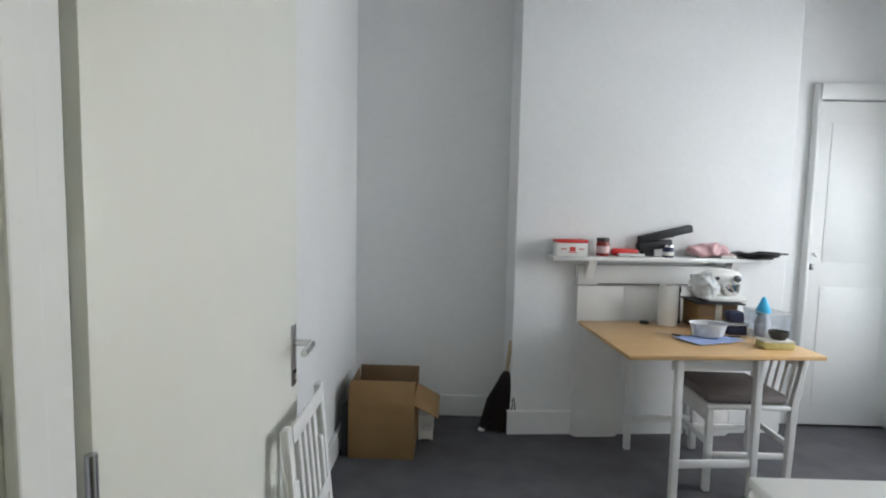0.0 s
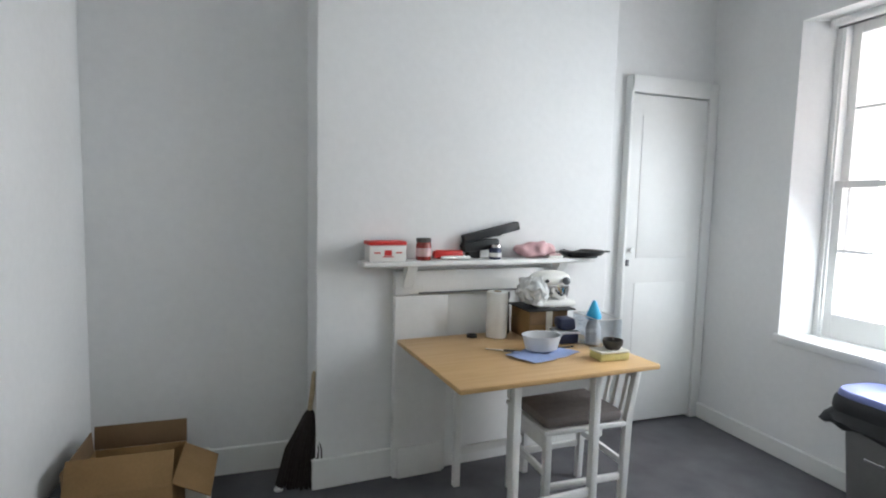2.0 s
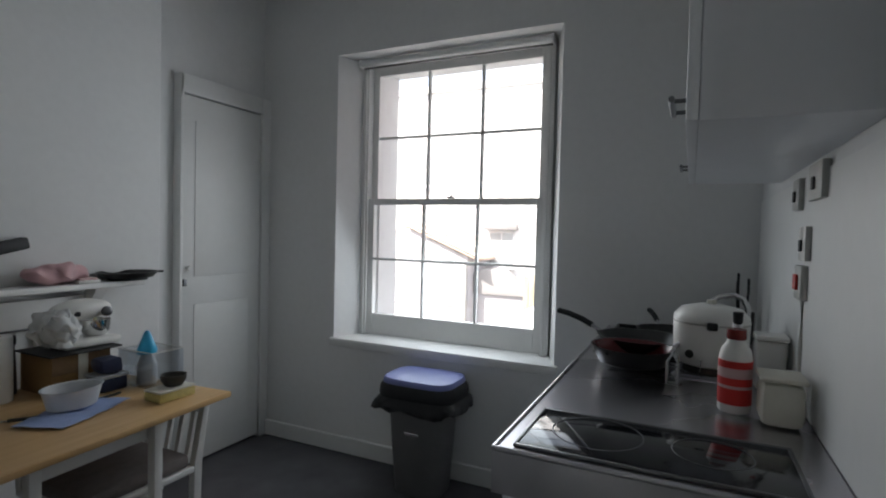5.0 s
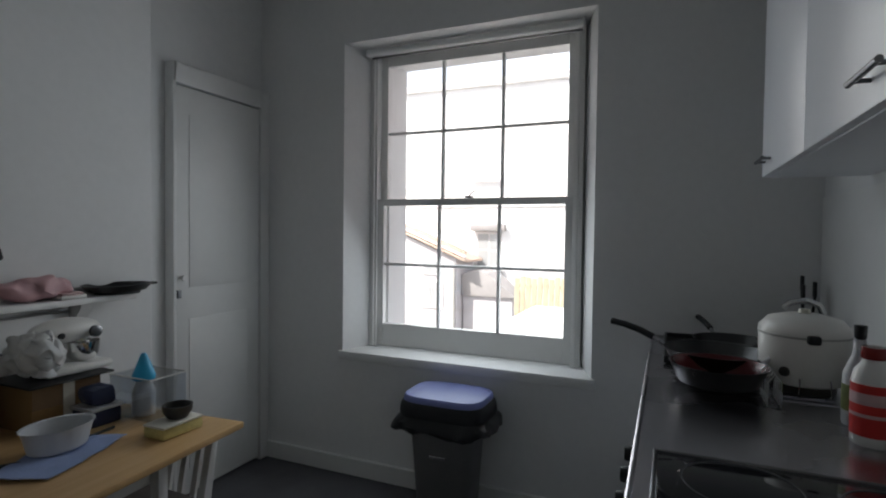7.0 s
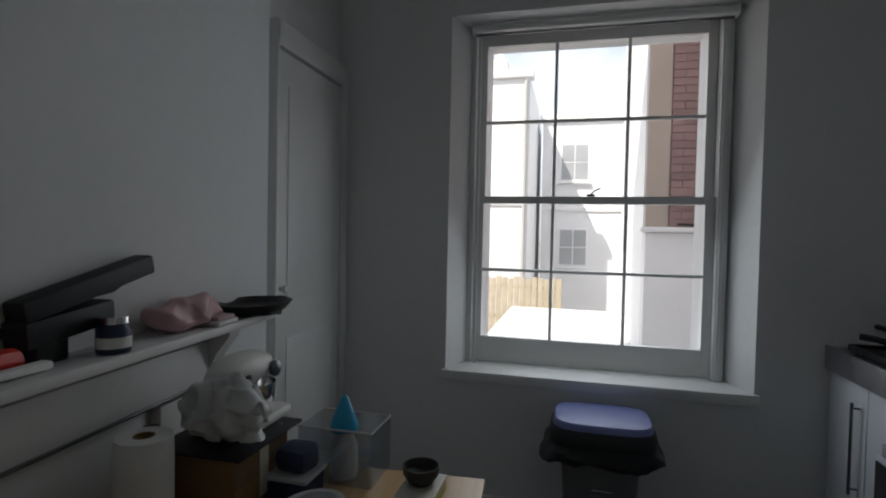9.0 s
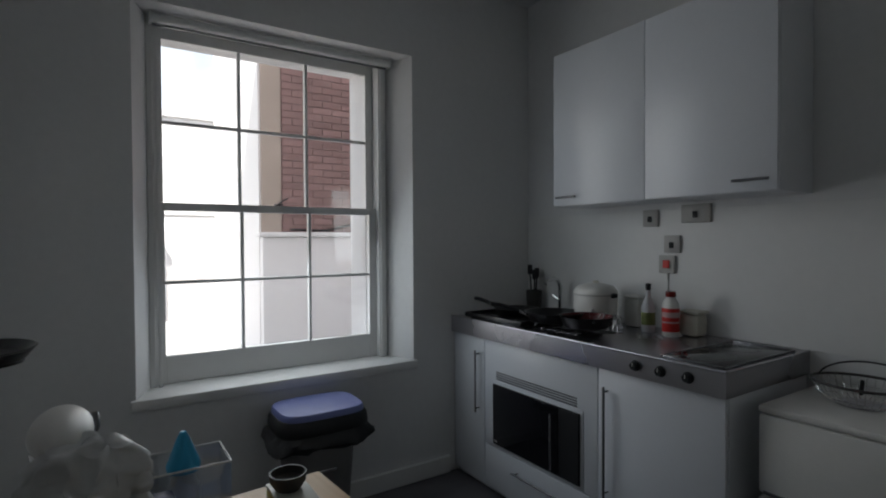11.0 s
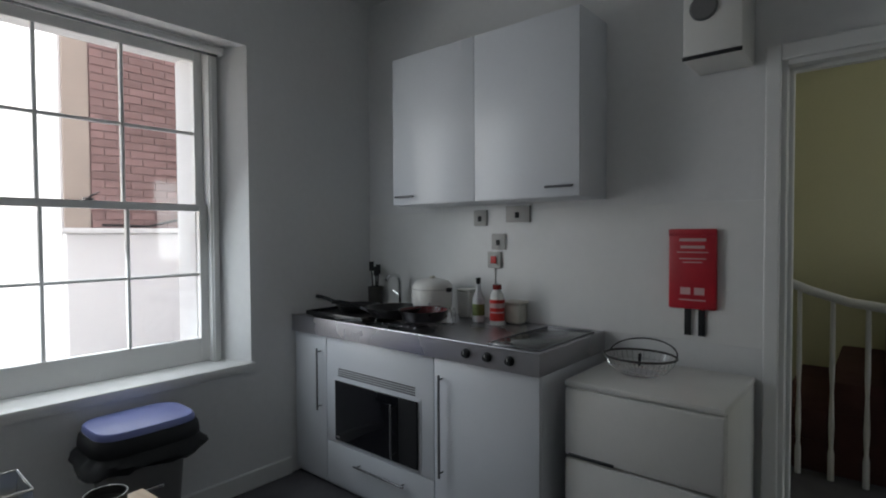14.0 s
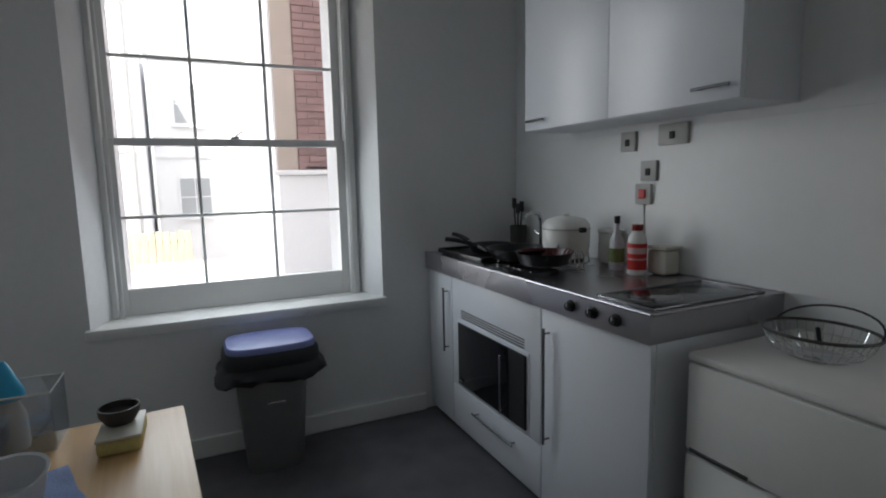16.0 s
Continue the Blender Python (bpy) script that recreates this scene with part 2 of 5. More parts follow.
def tube(points, r, n=8, bm=None, closed=False):
    """A round bar along a line of points."""
    bm = bm or bmesh.new()
    pts = [Vector(p) for p in points]
    rings = []
    for i, p in enumerate(pts):
        a = pts[i - 1] if (i or closed) else p
        b = pts[(i + 1) % len(pts)] if (i + 1 < len(pts) or closed) else p
        q = (b - a).normalized().to_track_quat("Z", "Y")
        rings.append([bm.verts.new(p + q @ Vector((r * math.cos(2 * math.pi * k / n), r * math.sin(2 * math.pi * k / n), 0))) for k in range(n)])
    pairs = list(zip(rings, rings[1:])) + ([(rings[-1], rings[0])] if closed else [])
    for a, b in pairs:
        for k in range(n):
            bm.faces.new((a[k], a[(k + 1) % n], b[(k + 1) % n], b[k]))
    if not closed:
        bm.faces.new(rings[0][::-1])
        bm.faces.new(rings[-1])
    return bm


def prism(outline, axis, lo, hi, bevel=0.0, bm=None):
    """A flat outline pushed along an axis; outline pairs are the other two axes in order."""
    bm = bm or bmesh.new()
    k = "xyz".index(axis)

    def put(p, d):
        q = list(p)
        q.insert(k, d)
        return bm.verts.new(q)
    a, b = [put(p, lo) for p in outline], [put(p, hi) for p in outline]
    faces = [bm.faces.new(a), bm.faces.new(b[::-1])]
    for i in range(len(a)):
        j = (i + 1) % len(a)
        faces.append(bm.faces.new((a[i], b[i], b[j], a[j])))
    if bevel:
        bmesh.ops.bevel(bm, geom=list({e for f in faces for e in f.edges}), offset=bevel, segments=2, profile=0.5, affect="EDGES")
    return bm


def crumple(bm, amount, size, seed=0):
    for v in bm.verts:
        v.co += noise.noise_vector(v.co / size + Vector((seed, seed * 2, 0))) * amount
    return bm


def blob(center, radii, amount, size, seed, sub=4):
    bm = bmesh.new()
    bmesh.ops.create_icosphere(bm, subdivisions=sub, radius=1, matrix=Matrix.LocRotScale(center, None, radii))
    return crumple(bm, amount, size, seed)


# ---- room: x to the window wall, y from the door wall to the chimney breast ----
XL, XR, YB, ZC = -0.465, 3.07, 2.84, 2.9
DX0, DX1, DTOP = -0.30, 0.735, 2.06
CH0, CH1, CHY = 0.545, 2.24, 2.59
WY0, WY1, WZ0, WZ1 = 0.88, 2.25, 0.68, 2.42

setting("floor", box((XL - 0.2, -2.6, -0.12), (XR, YB + 0.1, 0.0)), CARPET, "dark charcoal short-pile carpet floor, slightly worn", "floor")
setting("ceiling", box((-2.6, -2.75, ZC), (XR + 0.3, YB + 0.1, ZC + 0.15)), CEIL, "plain white painted ceiling", "ceiling")
setting("wall_west", box((XL - 0.12, 0, 0), (XL, YB, ZC)), WALL, "white painted plaster wall", "wall")
setting("wall_north", box((XL - 0.12, YB, 0), (XR + 0.3, YB + 0.2, ZC)), WALL, "white painted plaster back wall of the alcoves", "wall")
bm = skewed(box((CH0, CHY, 0), (CH1, YB + 0.02, ZC - 0.001), 0.006))
setting("chimney_breast", bm, WALL, "white painted plaster chimney breast", "wall")
bm = box((DX1, -0.13, 0), (XR, 0, ZC))
box((-2.6, -0.13, 0), (DX0, 0, ZC), bm=bm)
box((DX0, -0.13, DTOP), (DX1, 0, ZC), bm=bm)
setting("wall_south", bm, WALL, "white painted wall with the doorway and kitchenette", "wall")
# window wall with splayed reveals
bm = bmesh.new()
box((XR, -0.13, 0), (XR + 0.3, YB, WZ0 - 0.03), bm=bm)
box((XR, -0.13, WZ1), (XR + 0.3, YB, ZC), bm=bm)
prism([(XR, -0.13), (XR, WY0), (XR + 0.3, WY0 + 0.11), (XR + 0.3, -0.13)], "z", WZ0 - 0.03, WZ1, bm=bm)
prism([(XR, YB), (XR, WY1), (XR + 0.3, WY1 - 0.11), (XR + 0.3, YB)], "z", WZ0 - 0.03, WZ1, bm=bm)
setting("wall_east", bm, WALL, "white painted wall round a deep window reveal", "wall")

bm = bmesh.new()
box((XR + 0.302, -6.0, -3.5), (XR + 0.52, YB + 0.6, 0.70), bm=bm)
# Piece above the window runs unseen to 7 m to shade the extension
box((XR + 0.302, -6.0, 2.40), (XR + 0.52, YB + 0.6, 7.0), bm=bm)
box((XR + 0.302, -6.0, 0.70), (XR + 0.52, 1.035, 2.40), bm=bm)
box((XR + 0.302, 2.125, 0.70), (XR + 0.52, YB + 0.6, 2.40), bm=bm)
setting("outer_wall", bm, STUCCO, "white stucco outer face of the house wall", "wall")
setting("outer_sill", box((XR + 0.40, 1.0, 0.701), (XR + 0.58, 2.16, 0.74), 0.01), STUCCO, "white painted stone sill outside", "sill")

# skirting boards: butted lengths
SK = [((XL, 1.0, 0), (XL + 0.02, YB, 0.14)), ((XL + 0.02, YB - 0.02, 0), (CH0 - 0.03, YB, 0.14)), ((XR - 0.02, 0.64, 0), (XR, YB - 0.02, 0.10))]
SKEWED = [((CH0 - 0.02, CHY, 0), (CH0, YB, 0.15)), ((CH0 - 0.02, CHY - 0.02, 0), (0.93, CHY, 0.15)),
          ((1.92, CHY - 0.02, 0), (CH1 + 0.02, CHY, 0.15)), ((CH1, CHY, 0), (CH1 + 0.02, YB - 0.12, 0.15))]
for lo, hi in SK:
    setting("baseboard", box(lo, hi, 0.006), TRIM, "white gloss painted skirting board", "baseboard")
for lo, hi in SKEWED:
    setting("baseboard", skewed(box(lo, hi, 0.006)), TRIM, "white gloss painted skirting board", "baseboard")

# ---- sash window ----
win = thing("window_1", (3.3, 1.57, WZ0), "white timber sash window with twelve small panes", "window")
tagged(win, kind="structure")
GY0, GY1 = 1.052, 2.113
bm = bmesh.new()
for y0, y1 in ((0.96, GY0 - 0.045), (GY1 + 0.045, 2.185)):
    box((3.245, y0, WZ0 + 0.02), (3.368, y1, WZ1 - 0.002), 0.004, bm)
box((3.245, GY0 - 0.045, 2.412), (3.368, GY1 + 0.045, WZ1 - 0.002), 0.004, bm)
part("window_frame", bm, TRIM, win, smooth=False)


def sash(name, x0, x1, z0, z1, bottom, top, rows):
    """One sliding sash: stiles and rails, slim glazing bars and its panes."""
    bm = bmesh.new()
    box((x0, GY0 - 0.045, z0), (x1, GY0, z1), 0.003, bm)
    box((x0, GY1, z0), (x1, GY1 + 0.045, z1), 0.003, bm)
    box((x0, GY0, z0), (x1, GY1, z0 + bottom), 0.003, bm)
    box((x0, GY0, z1 - top), (x1, GY1, z1), 0.003, bm)
    s = part(name, bm, TRIM, win, smooth=False)
    za, zb = z0 + bottom, z1 - top
    zm = rows
    ys = [GY0 + (GY1 - GY0) * k / 3 for k in range(4)]
    for y in ys[1:3]:
        part("glazing_bar", box((x0 + 0.004, y - 0.008, za), (x1 - 0.004, y + 0.008, zb), 0.003), TRIM, s, smooth=False)
    part("glazing_bar", box((x0 + 0.006, GY0, zm - 0.008), (x1 - 0.006, GY1, zm + 0.008), 0.003), TRIM, s, smooth=False)
    xg = (x0 + x1) / 2
    for y0, y1 in zip(ys, ys[1:]):
        for a, b in ((za, zm - 0.008), (zm + 0.008, zb)):
            p = part("pane", box((xg - 0.002, y0 + 0.0085, a + 0.0005), (xg + 0.002, y1 - 0.0085, b - 0.0005)), GLASS, s, smooth=False)
            p.visible_shadow = False
    return s


low = sash("lower_sash", 3.282, 3.318, 0.702, 1.565, 0.131, 0.038, 1.183)
sash("upper_sash", 3.325, 3.361, 1.53, 2.41, 0.035, 0.06, 1.955)
part("window_sill", box((3.05, WY0 - 0.02, WZ0 - 0.03), (3.40, WY1 + 0.02, WZ0 + 0.02), 0.008), TRIM, win, "white painted window board")
bm = box((3.262, 1.555, 1.566), (3.3, 1.595, 1.576), 0.003)
tube([(3.28, 1.575, 1.576), (3.27, 1.56, 1.59), (3.265, 1.53, 1.605)], 0.004, bm=bm)
part("catch", bm, DARKSTEEL, win, "dark metal sash catch")
for y in (0.99, 2.14):
    part("sash_stop", box((3.236, y - 0.008, WZ0 + 0.02), (3.245, y + 0.008, 2.41), 0.002), TRIM, win)
    part("sash_horn", box((3.32, y - 0.01, 1.49), (3.345, y + 0.012, 1.53), 0.006), TRIM, win)
# blind rail and moulding at the head
rail = thing("roller_blind", (3.2, 1.57, 2.45), "rolled-up white window blind under the window head", "blind")
part("roll", tube([(3.19, 0.965, 2.395), (3.19, 2.165, 2.395)], 0.02, 14), TRIM, rail)
part("bottom_bar", box((3.214, 0.97, 2.368), (3.224, 2.16, 2.378), 0.002), DARKSTEEL, rail, "thin dark blind bottom bar")
for y0, y1 in ((0.958, 0.966), (2.164, 2.172)):
    part("bracket", box((3.17, y0, 2.372), (3.235, y1, 2.418), 0.002), TRIM, rail)

# ---- entry door, open into the room ----
bm = bmesh.new()
for a, b in ((DX0, DX0 + 0.03), (DX1 - 0.03, DX1)):
    box((a, -0.145, 0), (b, 0.012, DTOP), 0.003, bm)
box((DX0 + 0.03, -0.145, DTOP - 0.03), (DX1 - 0.03, 0.012, DTOP), 0.003, bm)
setting("door_lining", bm, TRIM, "white painted door lining", "door frame")
bm = bmesh.new()
for a, b in ((DX0 + 0.03, DX0 + 0.045), (DX1 - 0.045, DX1 - 0.03)):
    box((a, -0.085, 0), (b, -0.045, DTOP - 0.03), 0.003, bm)
box((DX0 + 0.045, -0.085, DTOP - 0.045), (DX1 - 0.045, -0.045, DTOP - 0.03), 0.003, bm)
setting("door_stop", bm, TRIM, "white painted door stop strip", "door frame")
for x0, x1 in ((DX0 - 0.055, DX0 + 0.012), (DX1 - 0.012, DX1 + 0.04)):
    setting("architrave", box((x0, 0.013, 0), (x1, 0.033, DTOP + 0.05), 0.006), TRIM, "white painted door architrave", "trim")
setting("architrave", box((DX0 + 0.012, 0.013, DTOP - 0.012), (DX1 - 0.012, 0.033, DTOP + 0.05), 0.006), TRIM, "white painted door architrave", "trim")

door = thing("door_1", (-0.195, 0.02, 0), "cream-white flush door standing wide open", "door")
tagged(door, kind="structure")
DM = Matrix.Translation((-0.268, 0.036, 0)) @ Matrix.Rotation(radians(90.6), 4, "Z")


def on_door(bm):
    bmesh.ops.transform(bm, matrix=DM, verts=bm.verts)
    return bm


# door local frame: x along the leaf, y negative on the face seen
leaf = part("leaf", on_door(box((0, 0, 0.012), (0.86, 0.042, 2.02), 0.003)), DOORP, door)
plate = part("lock_plate", on_door(box((0.795, -0.006, 0.885), (0.83, 0.0, 1.055), 0.003)), STEEL, door, "brushed steel lock plate")
bm = on_door(tube([(0.812, -0.006, 1.005), (0.812, -0.05, 1.005), (0.805, -0.056, 1.005), (0.72, -0.056, 1.0)], 0.009, 10))
part("lever_handle", bm, CHROME, plate, "chrome lever handle")
part("keyhole", on_door(lathe([(0, 0), (0.006, 0), (0.006, 0.003), (0, 0.003)], n=12, m=Matrix.Translation((0.812, -0.006, 0.925)) @ Matrix.Rotation(radians(90), 4, "X"))), BLACKP, plate)
for z in (0.25, 1.0, 1.75):
    part("hinge", tube([(-0.262, 0.024, z), (-0.262, 0.024, z + 0.09)], 0.007, 10), STEEL, door, "steel hinge knuckle")

# white folding chair leaning by the door
SHIFT = Vector((-0.035, 0.01, 0))
fold = thing("folding_chair", (-0.17, 0.86, 0), "white wooden slatted folding chair leaning folded on the open door", "chair")
FM = Matrix.Translation((-0.115, 0.63, 0)) @ Matrix.Rotation(radians(91), 4, "Z") @ Matrix.Rotation(radians(-5), 4, "X")


def on_fold(bm):
    bmesh.ops.transform(bm, matrix=FM, verts=bm.verts)
    return bm


for x in (0.0, 0.33):
    part("side_rail", on_fold(box((x, 0, 0), (x + 0.035, 0.022, 0.85), 0.006)), WHITEWOOD, fold)
    part("leg", on_fold(box((x + 0.0355 if x < 0.1 else x - 0.0305, 0.003, 0.0), (x + 0.065 if x < 0.1 else x - 0.001, 0.022, 0.70), 0.005)), WHITEWOOD, fold)
for z in (0.80, 0.52, 0.12):
    part("cross_rail", on_fold(box((0.036, -0.001, z), (0.329, 0.002, z + 0.045), 0.001)), WHITEWOOD, fold)
for k in range(4):
    part("slat", on_fold(box((0.085 + k * 0.05, 0.0025, 0.30), (0.11 + k * 0.05, 0.018, 0.83), 0.004)), WHITEWOOD, fold)

# ---- fireplace ----
SHIFT = Vector((-0.012, 0, 0))
TURN = SKEW
fire = thing("fireplace_surround", (1.42, CHY, 0), "white painted fireplace surround with a boarded opening", "fireplace")
for x0, x1 in ((0.93, 1.215), (1.65, 1.92)):
    part("jamb", box((x0, CHY - 0.045, 0), (x1, CHY - 0.001, 0.93), 0.006), WHITEWOOD, fire)
    part("plinth", box((x0 + 0.02, CHY - 0.058, 0), (x1 - 0.02, CHY - 0.0455, 0.16), 0.004), WHITEWOOD, fire)
part("frieze", box((0.93, CHY - 0.045, 0.934), (1.92, CHY - 0.001, 1.055), 0.005), WHITEWOOD, fire)
# Dark metal strip paints in the shadow line at the frieze's lower edge
part("frieze_shade_line", box((1.05, CHY - 0.053, 0.938), (1.80, CHY - 0.0455, 0.946), 0.002), DARKSTEEL, fire, "thin dark strip put in for the frieze's shadow line")
part("boarded_panel", box((1.216, CHY - 0.02, 0), (1.649, CHY - 0.001, 0.93), 0.002), WALL, fire)
part("mantel_shelf", box((0.752, CHY - 0.125, 1.085), (2.07, CHY - 0.001, 1.11), 0.006), WHITEWOOD, fire)
for x in (0.97, 1.84):
    part("corbel", prism([(CHY - 0.045, 1.084), (CHY - 0.11, 1.084), (CHY - 0.105, 1.065), (CHY - 0.07, 1.02), (CHY - 0.0455, 0.97)], "x", x, x + 0.05), WHITEWOOD, fire)

SHIFT = Vector((0, 0, 0))
TURN = Matrix()
# ---- cupboard in the alcove beside the chimney ----
cup = thing("alcove_cupboard", (2.6, YB, 0), "white painted built-in alcove cupboard door in its frame", "cupboard")
YF = YB - 0.03
for x0, x1 in ((CH1 + 0.18, 2.40), (3.0, XR - 0.001)):
    part("frame_stile", box((x0, YF - 0.03, 0.0), (x1, YB - 0.001, 2.19), 0.005), TRIM, cup)
part("frame_head", box((2.401, YF - 0.03, 2.09), (2.999, YB - 0.001, 2.19), 0.005), TRIM, cup)
d = part("door", box((2.406, YF - 0.018, 0.02), (2.995, YB - 0.004, 2.082), 0.004), TRIM, cup)
for z0, z1 in ((0.15, 0.92), (1.08, 1.95)):
    part("sunk_panel", box((2.50, YF - 0.0225, z0), (2.90, YF - 0.0185, z1), 0.0015), TRIM, d)
part("latch", box((2.425, YF - 0.032, 1.03), (2.445, YF - 0.0185, 1.07), 0.003), DARKSTEEL, d, "small dark latch")
part("knob", lathe([(0, 0), (0.008, 0), (0.008, 0.012), (0.016, 0.02), (0.012, 0.03), (0, 0.031)], n=16, m=Matrix.Translation((2.45, YF - 0.0185, 1.13)) @ Matrix.Rotation(radians(90), 4, "X")), TRIM, d)

# ---- gateleg table ----
TZ = 0.728
SHIFT, TURN = Vector((-0.05, -0.075, 0)), SKEW
table = thing("drop_leaf_table", (1.4, 2.1, 0), "small drop-leaf table with beech top and white legs", "table")
part("tabletop", box((0.965, 1.845, TZ - 0.022), (1.91, 2.575, TZ), 0.005), BEECH, table, "oiled beech tabletop")
part("apron", box((1.225, 1.94, TZ - 0.10), (1.645, 1.96, TZ - 0.0225), 0.003), WHITEWOOD, table)
part("apron", box((1.225, 2.41, TZ - 0.10), (1.645, 2.43, TZ - 0.0225), 0.003), WHITEWOOD, table)
for x in (1.22, 1.61):
    for y in (1.895, 2.43):
        part("leg", prism([(x + 0.006, y + 0.006), (x + 0.039, y + 0.006), (x + 0.039, y + 0.039), (x + 0.006, y + 0.039)], "z", 0, TZ - 0.0225, 0.003), WHITEWOOD, table)
for y in (1.915, 2.45):
    part("stretcher", box((1.26, y - 0.008, 0.16), (1.615, y + 0.008, 0.20), 0.003), WHITEWOOD, table)

# chair tucked under the table, its back to the window
TURN = Matrix()
SHIFT = Vector((0.03, 0.06, 0))
chair = thing("dining_chair", (1.6, 2.07, 0), "white wooden chair with taupe cushion tucked under the table", "chair")
part("seat", box((1.39, 1.895, 0.42), (1.80, 2.28, 0.445), 0.008), WHITEWOOD, chair)
part("cushion", crumple(box((1.395, 1.90, 0.4455), (1.785, 2.275, 0.50), 0.022), 0.002, 0.1), CUSHION, chair, "taupe upholstered cushion")
for y in (1.90, 2.245):
    part("leg", box((1.40, y, 0), (1.432, y + 0.032, 0.4195), 0.005), WHITEWOOD, chair)
    part("back_post", prism([(1.79, 0), (1.822, 0), (1.835, 0.45), (1.875, 0.70), (1.848, 0.70), (1.803, 0.45)], "y", y, y + 0.03, 0.004), WHITEWOOD, chair)
    part("side_stretcher", box((1.434, y + 0.006, 0.17), (1.79, y + 0.024, 0.20), 0.004), WHITEWOOD, chair)
for x in (1.407, 1.80):
    part("cross_stretcher", box((x, 1.935, 0.23), (x + 0.018, 2.242, 0.26), 0.004), WHITEWOOD, chair)
part("seat_rail", box((1.404, 1.934, 0.35), (1.424, 2.243, 0.4195), 0.003), WHITEWOOD, chair)
part("top_rail", box((1.846, 1.932, 0.63), (1.866, 2.243, 0.695), 0.006, m=None), WHITEWOOD, chair)
for k in range(5):
    y = 1.955 + k * 0.06
    part("slat", prism([(1.812, 0.45), (1.824, 0.45), (1.858, 0.632), (1.847, 0.632)], "y", y, y + 0.022), WHITEWOOD, chair)

# ---- things on the mantel shelf ----
TURN = SKEW
SHIFT = Vector((-0.012, 0.084, 0))
SZ = 1.1105
tin = thing("biscuit_tin", (0.87, 2.43, SZ), "white box with a red lid on the mantel shelf", "tin")
part("body", box((0.778, 2.385, SZ), (0.955, 2.475, SZ + 0.078), 0.004), WHITEP, tin)
part("lid", box((0.774, 2.381, SZ + 0.0785), (0.959, 2.479, SZ + 0.096), 0.004), REDL, tin, "red lid")
for x0, x1, z0, z1 in ((0.85, 0.885, 0.03, 0.055), (0.842, 0.893, 0.022, 0.027), (0.80, 0.83, 0.04, 0.046), (0.905, 0.935, 0.04, 0.046)):
    part("print", box((x0, 2.3835, SZ + z0), (x1, 2.3848, SZ + z1)), REDL, tin, "unreadable red print")

jar = thing("sauce_jar", (1.065, 2.44, SZ), "glass jar of red sauce with a dark lid", "jar")
part("glass", lathe([(0, 0), (0.034, 0), (0.038, 0.006), (0.038, 0.075), (0.033, 0.088), (0, 0.088)], (1.065, 2.44, SZ)), JAM, jar)
part("lid", lathe([(0.036, 0.0885), (0.037, 0.091), (0.037, 0.105), (0.034, 0.108), (0, 0.108)], (1.065, 2.44, SZ)), GREYSTONE, jar, "dark lid")
part("label", lathe([(0.0384, 0.02), (0.0386, 0.02), (0.0386, 0.06), (0.0384, 0.06)], (1.065, 2.44, SZ)), PALEINK, jar)

pk = thing("snack_packet", (1.2, 2.44, SZ), "crumpled red and white snack packet lying on the shelf", "packet")
part("pouch", crumple(box((1.125, 2.435, SZ + 0.004), (1.29, 2.49, SZ + 0.045), 0.018), 0.006, 0.05, 3), REDL, pk)
part("white_wrapper", crumple(box((1.15, 2.405, SZ + 0.003), (1.31, 2.432, SZ + 0.02), 0.008), 0.003, 0.04, 5), PAPER, pk)

SHIFT = Vector((0.0, 0.0, 0))
gj = thing("spice_jar", (1.44, 2.50, SZ), "small glass jar with a dark lid and white label", "jar")
part("body", lathe([(0, 0), (0.03, 0), (0.032, 0.005), (0.032, 0.05), (0.026, 0.06), (0, 0.06)], (1.44, 2.50, SZ)), NAVY, gj)
part("label", lathe([(0.0324, 0.012), (0.0326, 0.012), (0.0326, 0.034), (0.0324, 0.034)], (1.44, 2.50, SZ)), PAPER, gj)
part("lid", lathe([(0.028, 0.0605), (0.028, 0.074), (0, 0.075)], (1.44, 2.50, SZ)), CHROME, gj)

SHIFT = Vector((0.075, 0.043, 0))
lap = thing("folded_griddle", (1.40, 2.46, SZ), "black hinged griddle propped half open on the shelf", "griddle")
part("base", box((-0.14, -0.028, 0), (0.06, 0.028, 0.05), 0.006, m=Matrix.Translation((1.35, 2.517, SZ + 0.047)) @ Matrix.Rotation(radians(-6), 4, "Y")), BLACKP, lap)
part("cover", box((-0.165, -0.026, 0), (0.165, 0.024, 0.045), 0.008, m=Matrix.Translation((1.375, 2.52, SZ + 0.112)) @ Matrix.Rotation(radians(-13), 4, "Y")), BLACKP, lap)
part("hinge_web", prism([(1.23, SZ + 0.098), (1.41, SZ + 0.116), (1.50, SZ + 0.162), (1.235, SZ + 0.102)], "y", 2.497, 2.54), BLACKP, lap)
part("hinge", tube([(1.215, 2.495, SZ + 0.062), (1.215, 2.545, SZ + 0.062)], 0.012), BLACKP, lap)
part("foot", box((1.23, 2.495, SZ), (1.30, 2.54, SZ + 0.046), 0.006), BLACKP, lap)

pb = thing("pink_bag", (1.63, 2.45, SZ), "crumpled translucent pink plastic bag on the shelf", "bag")
part("film", blob((1.62, 2.48, SZ + 0.045), (0.125, 0.052, 0.042), 0.02, 0.045, 7), PINK, pb)
SHIFT = Vector((-0.012, 0.08, 0))
ws = thing("butter_dish", (1.80, 2.43, SZ), "flat white dish on the mantel shelf", "dish")
part("dish", box((1.755, 2.38, SZ), (1.85, 2.46, SZ + 0.014), 0.005), WHITEP, ws)
part("lid", box((1.762, 2.387, SZ + 0.0145), (1.843, 2.453, SZ + 0.024), 0.004), PALEINK, ws)

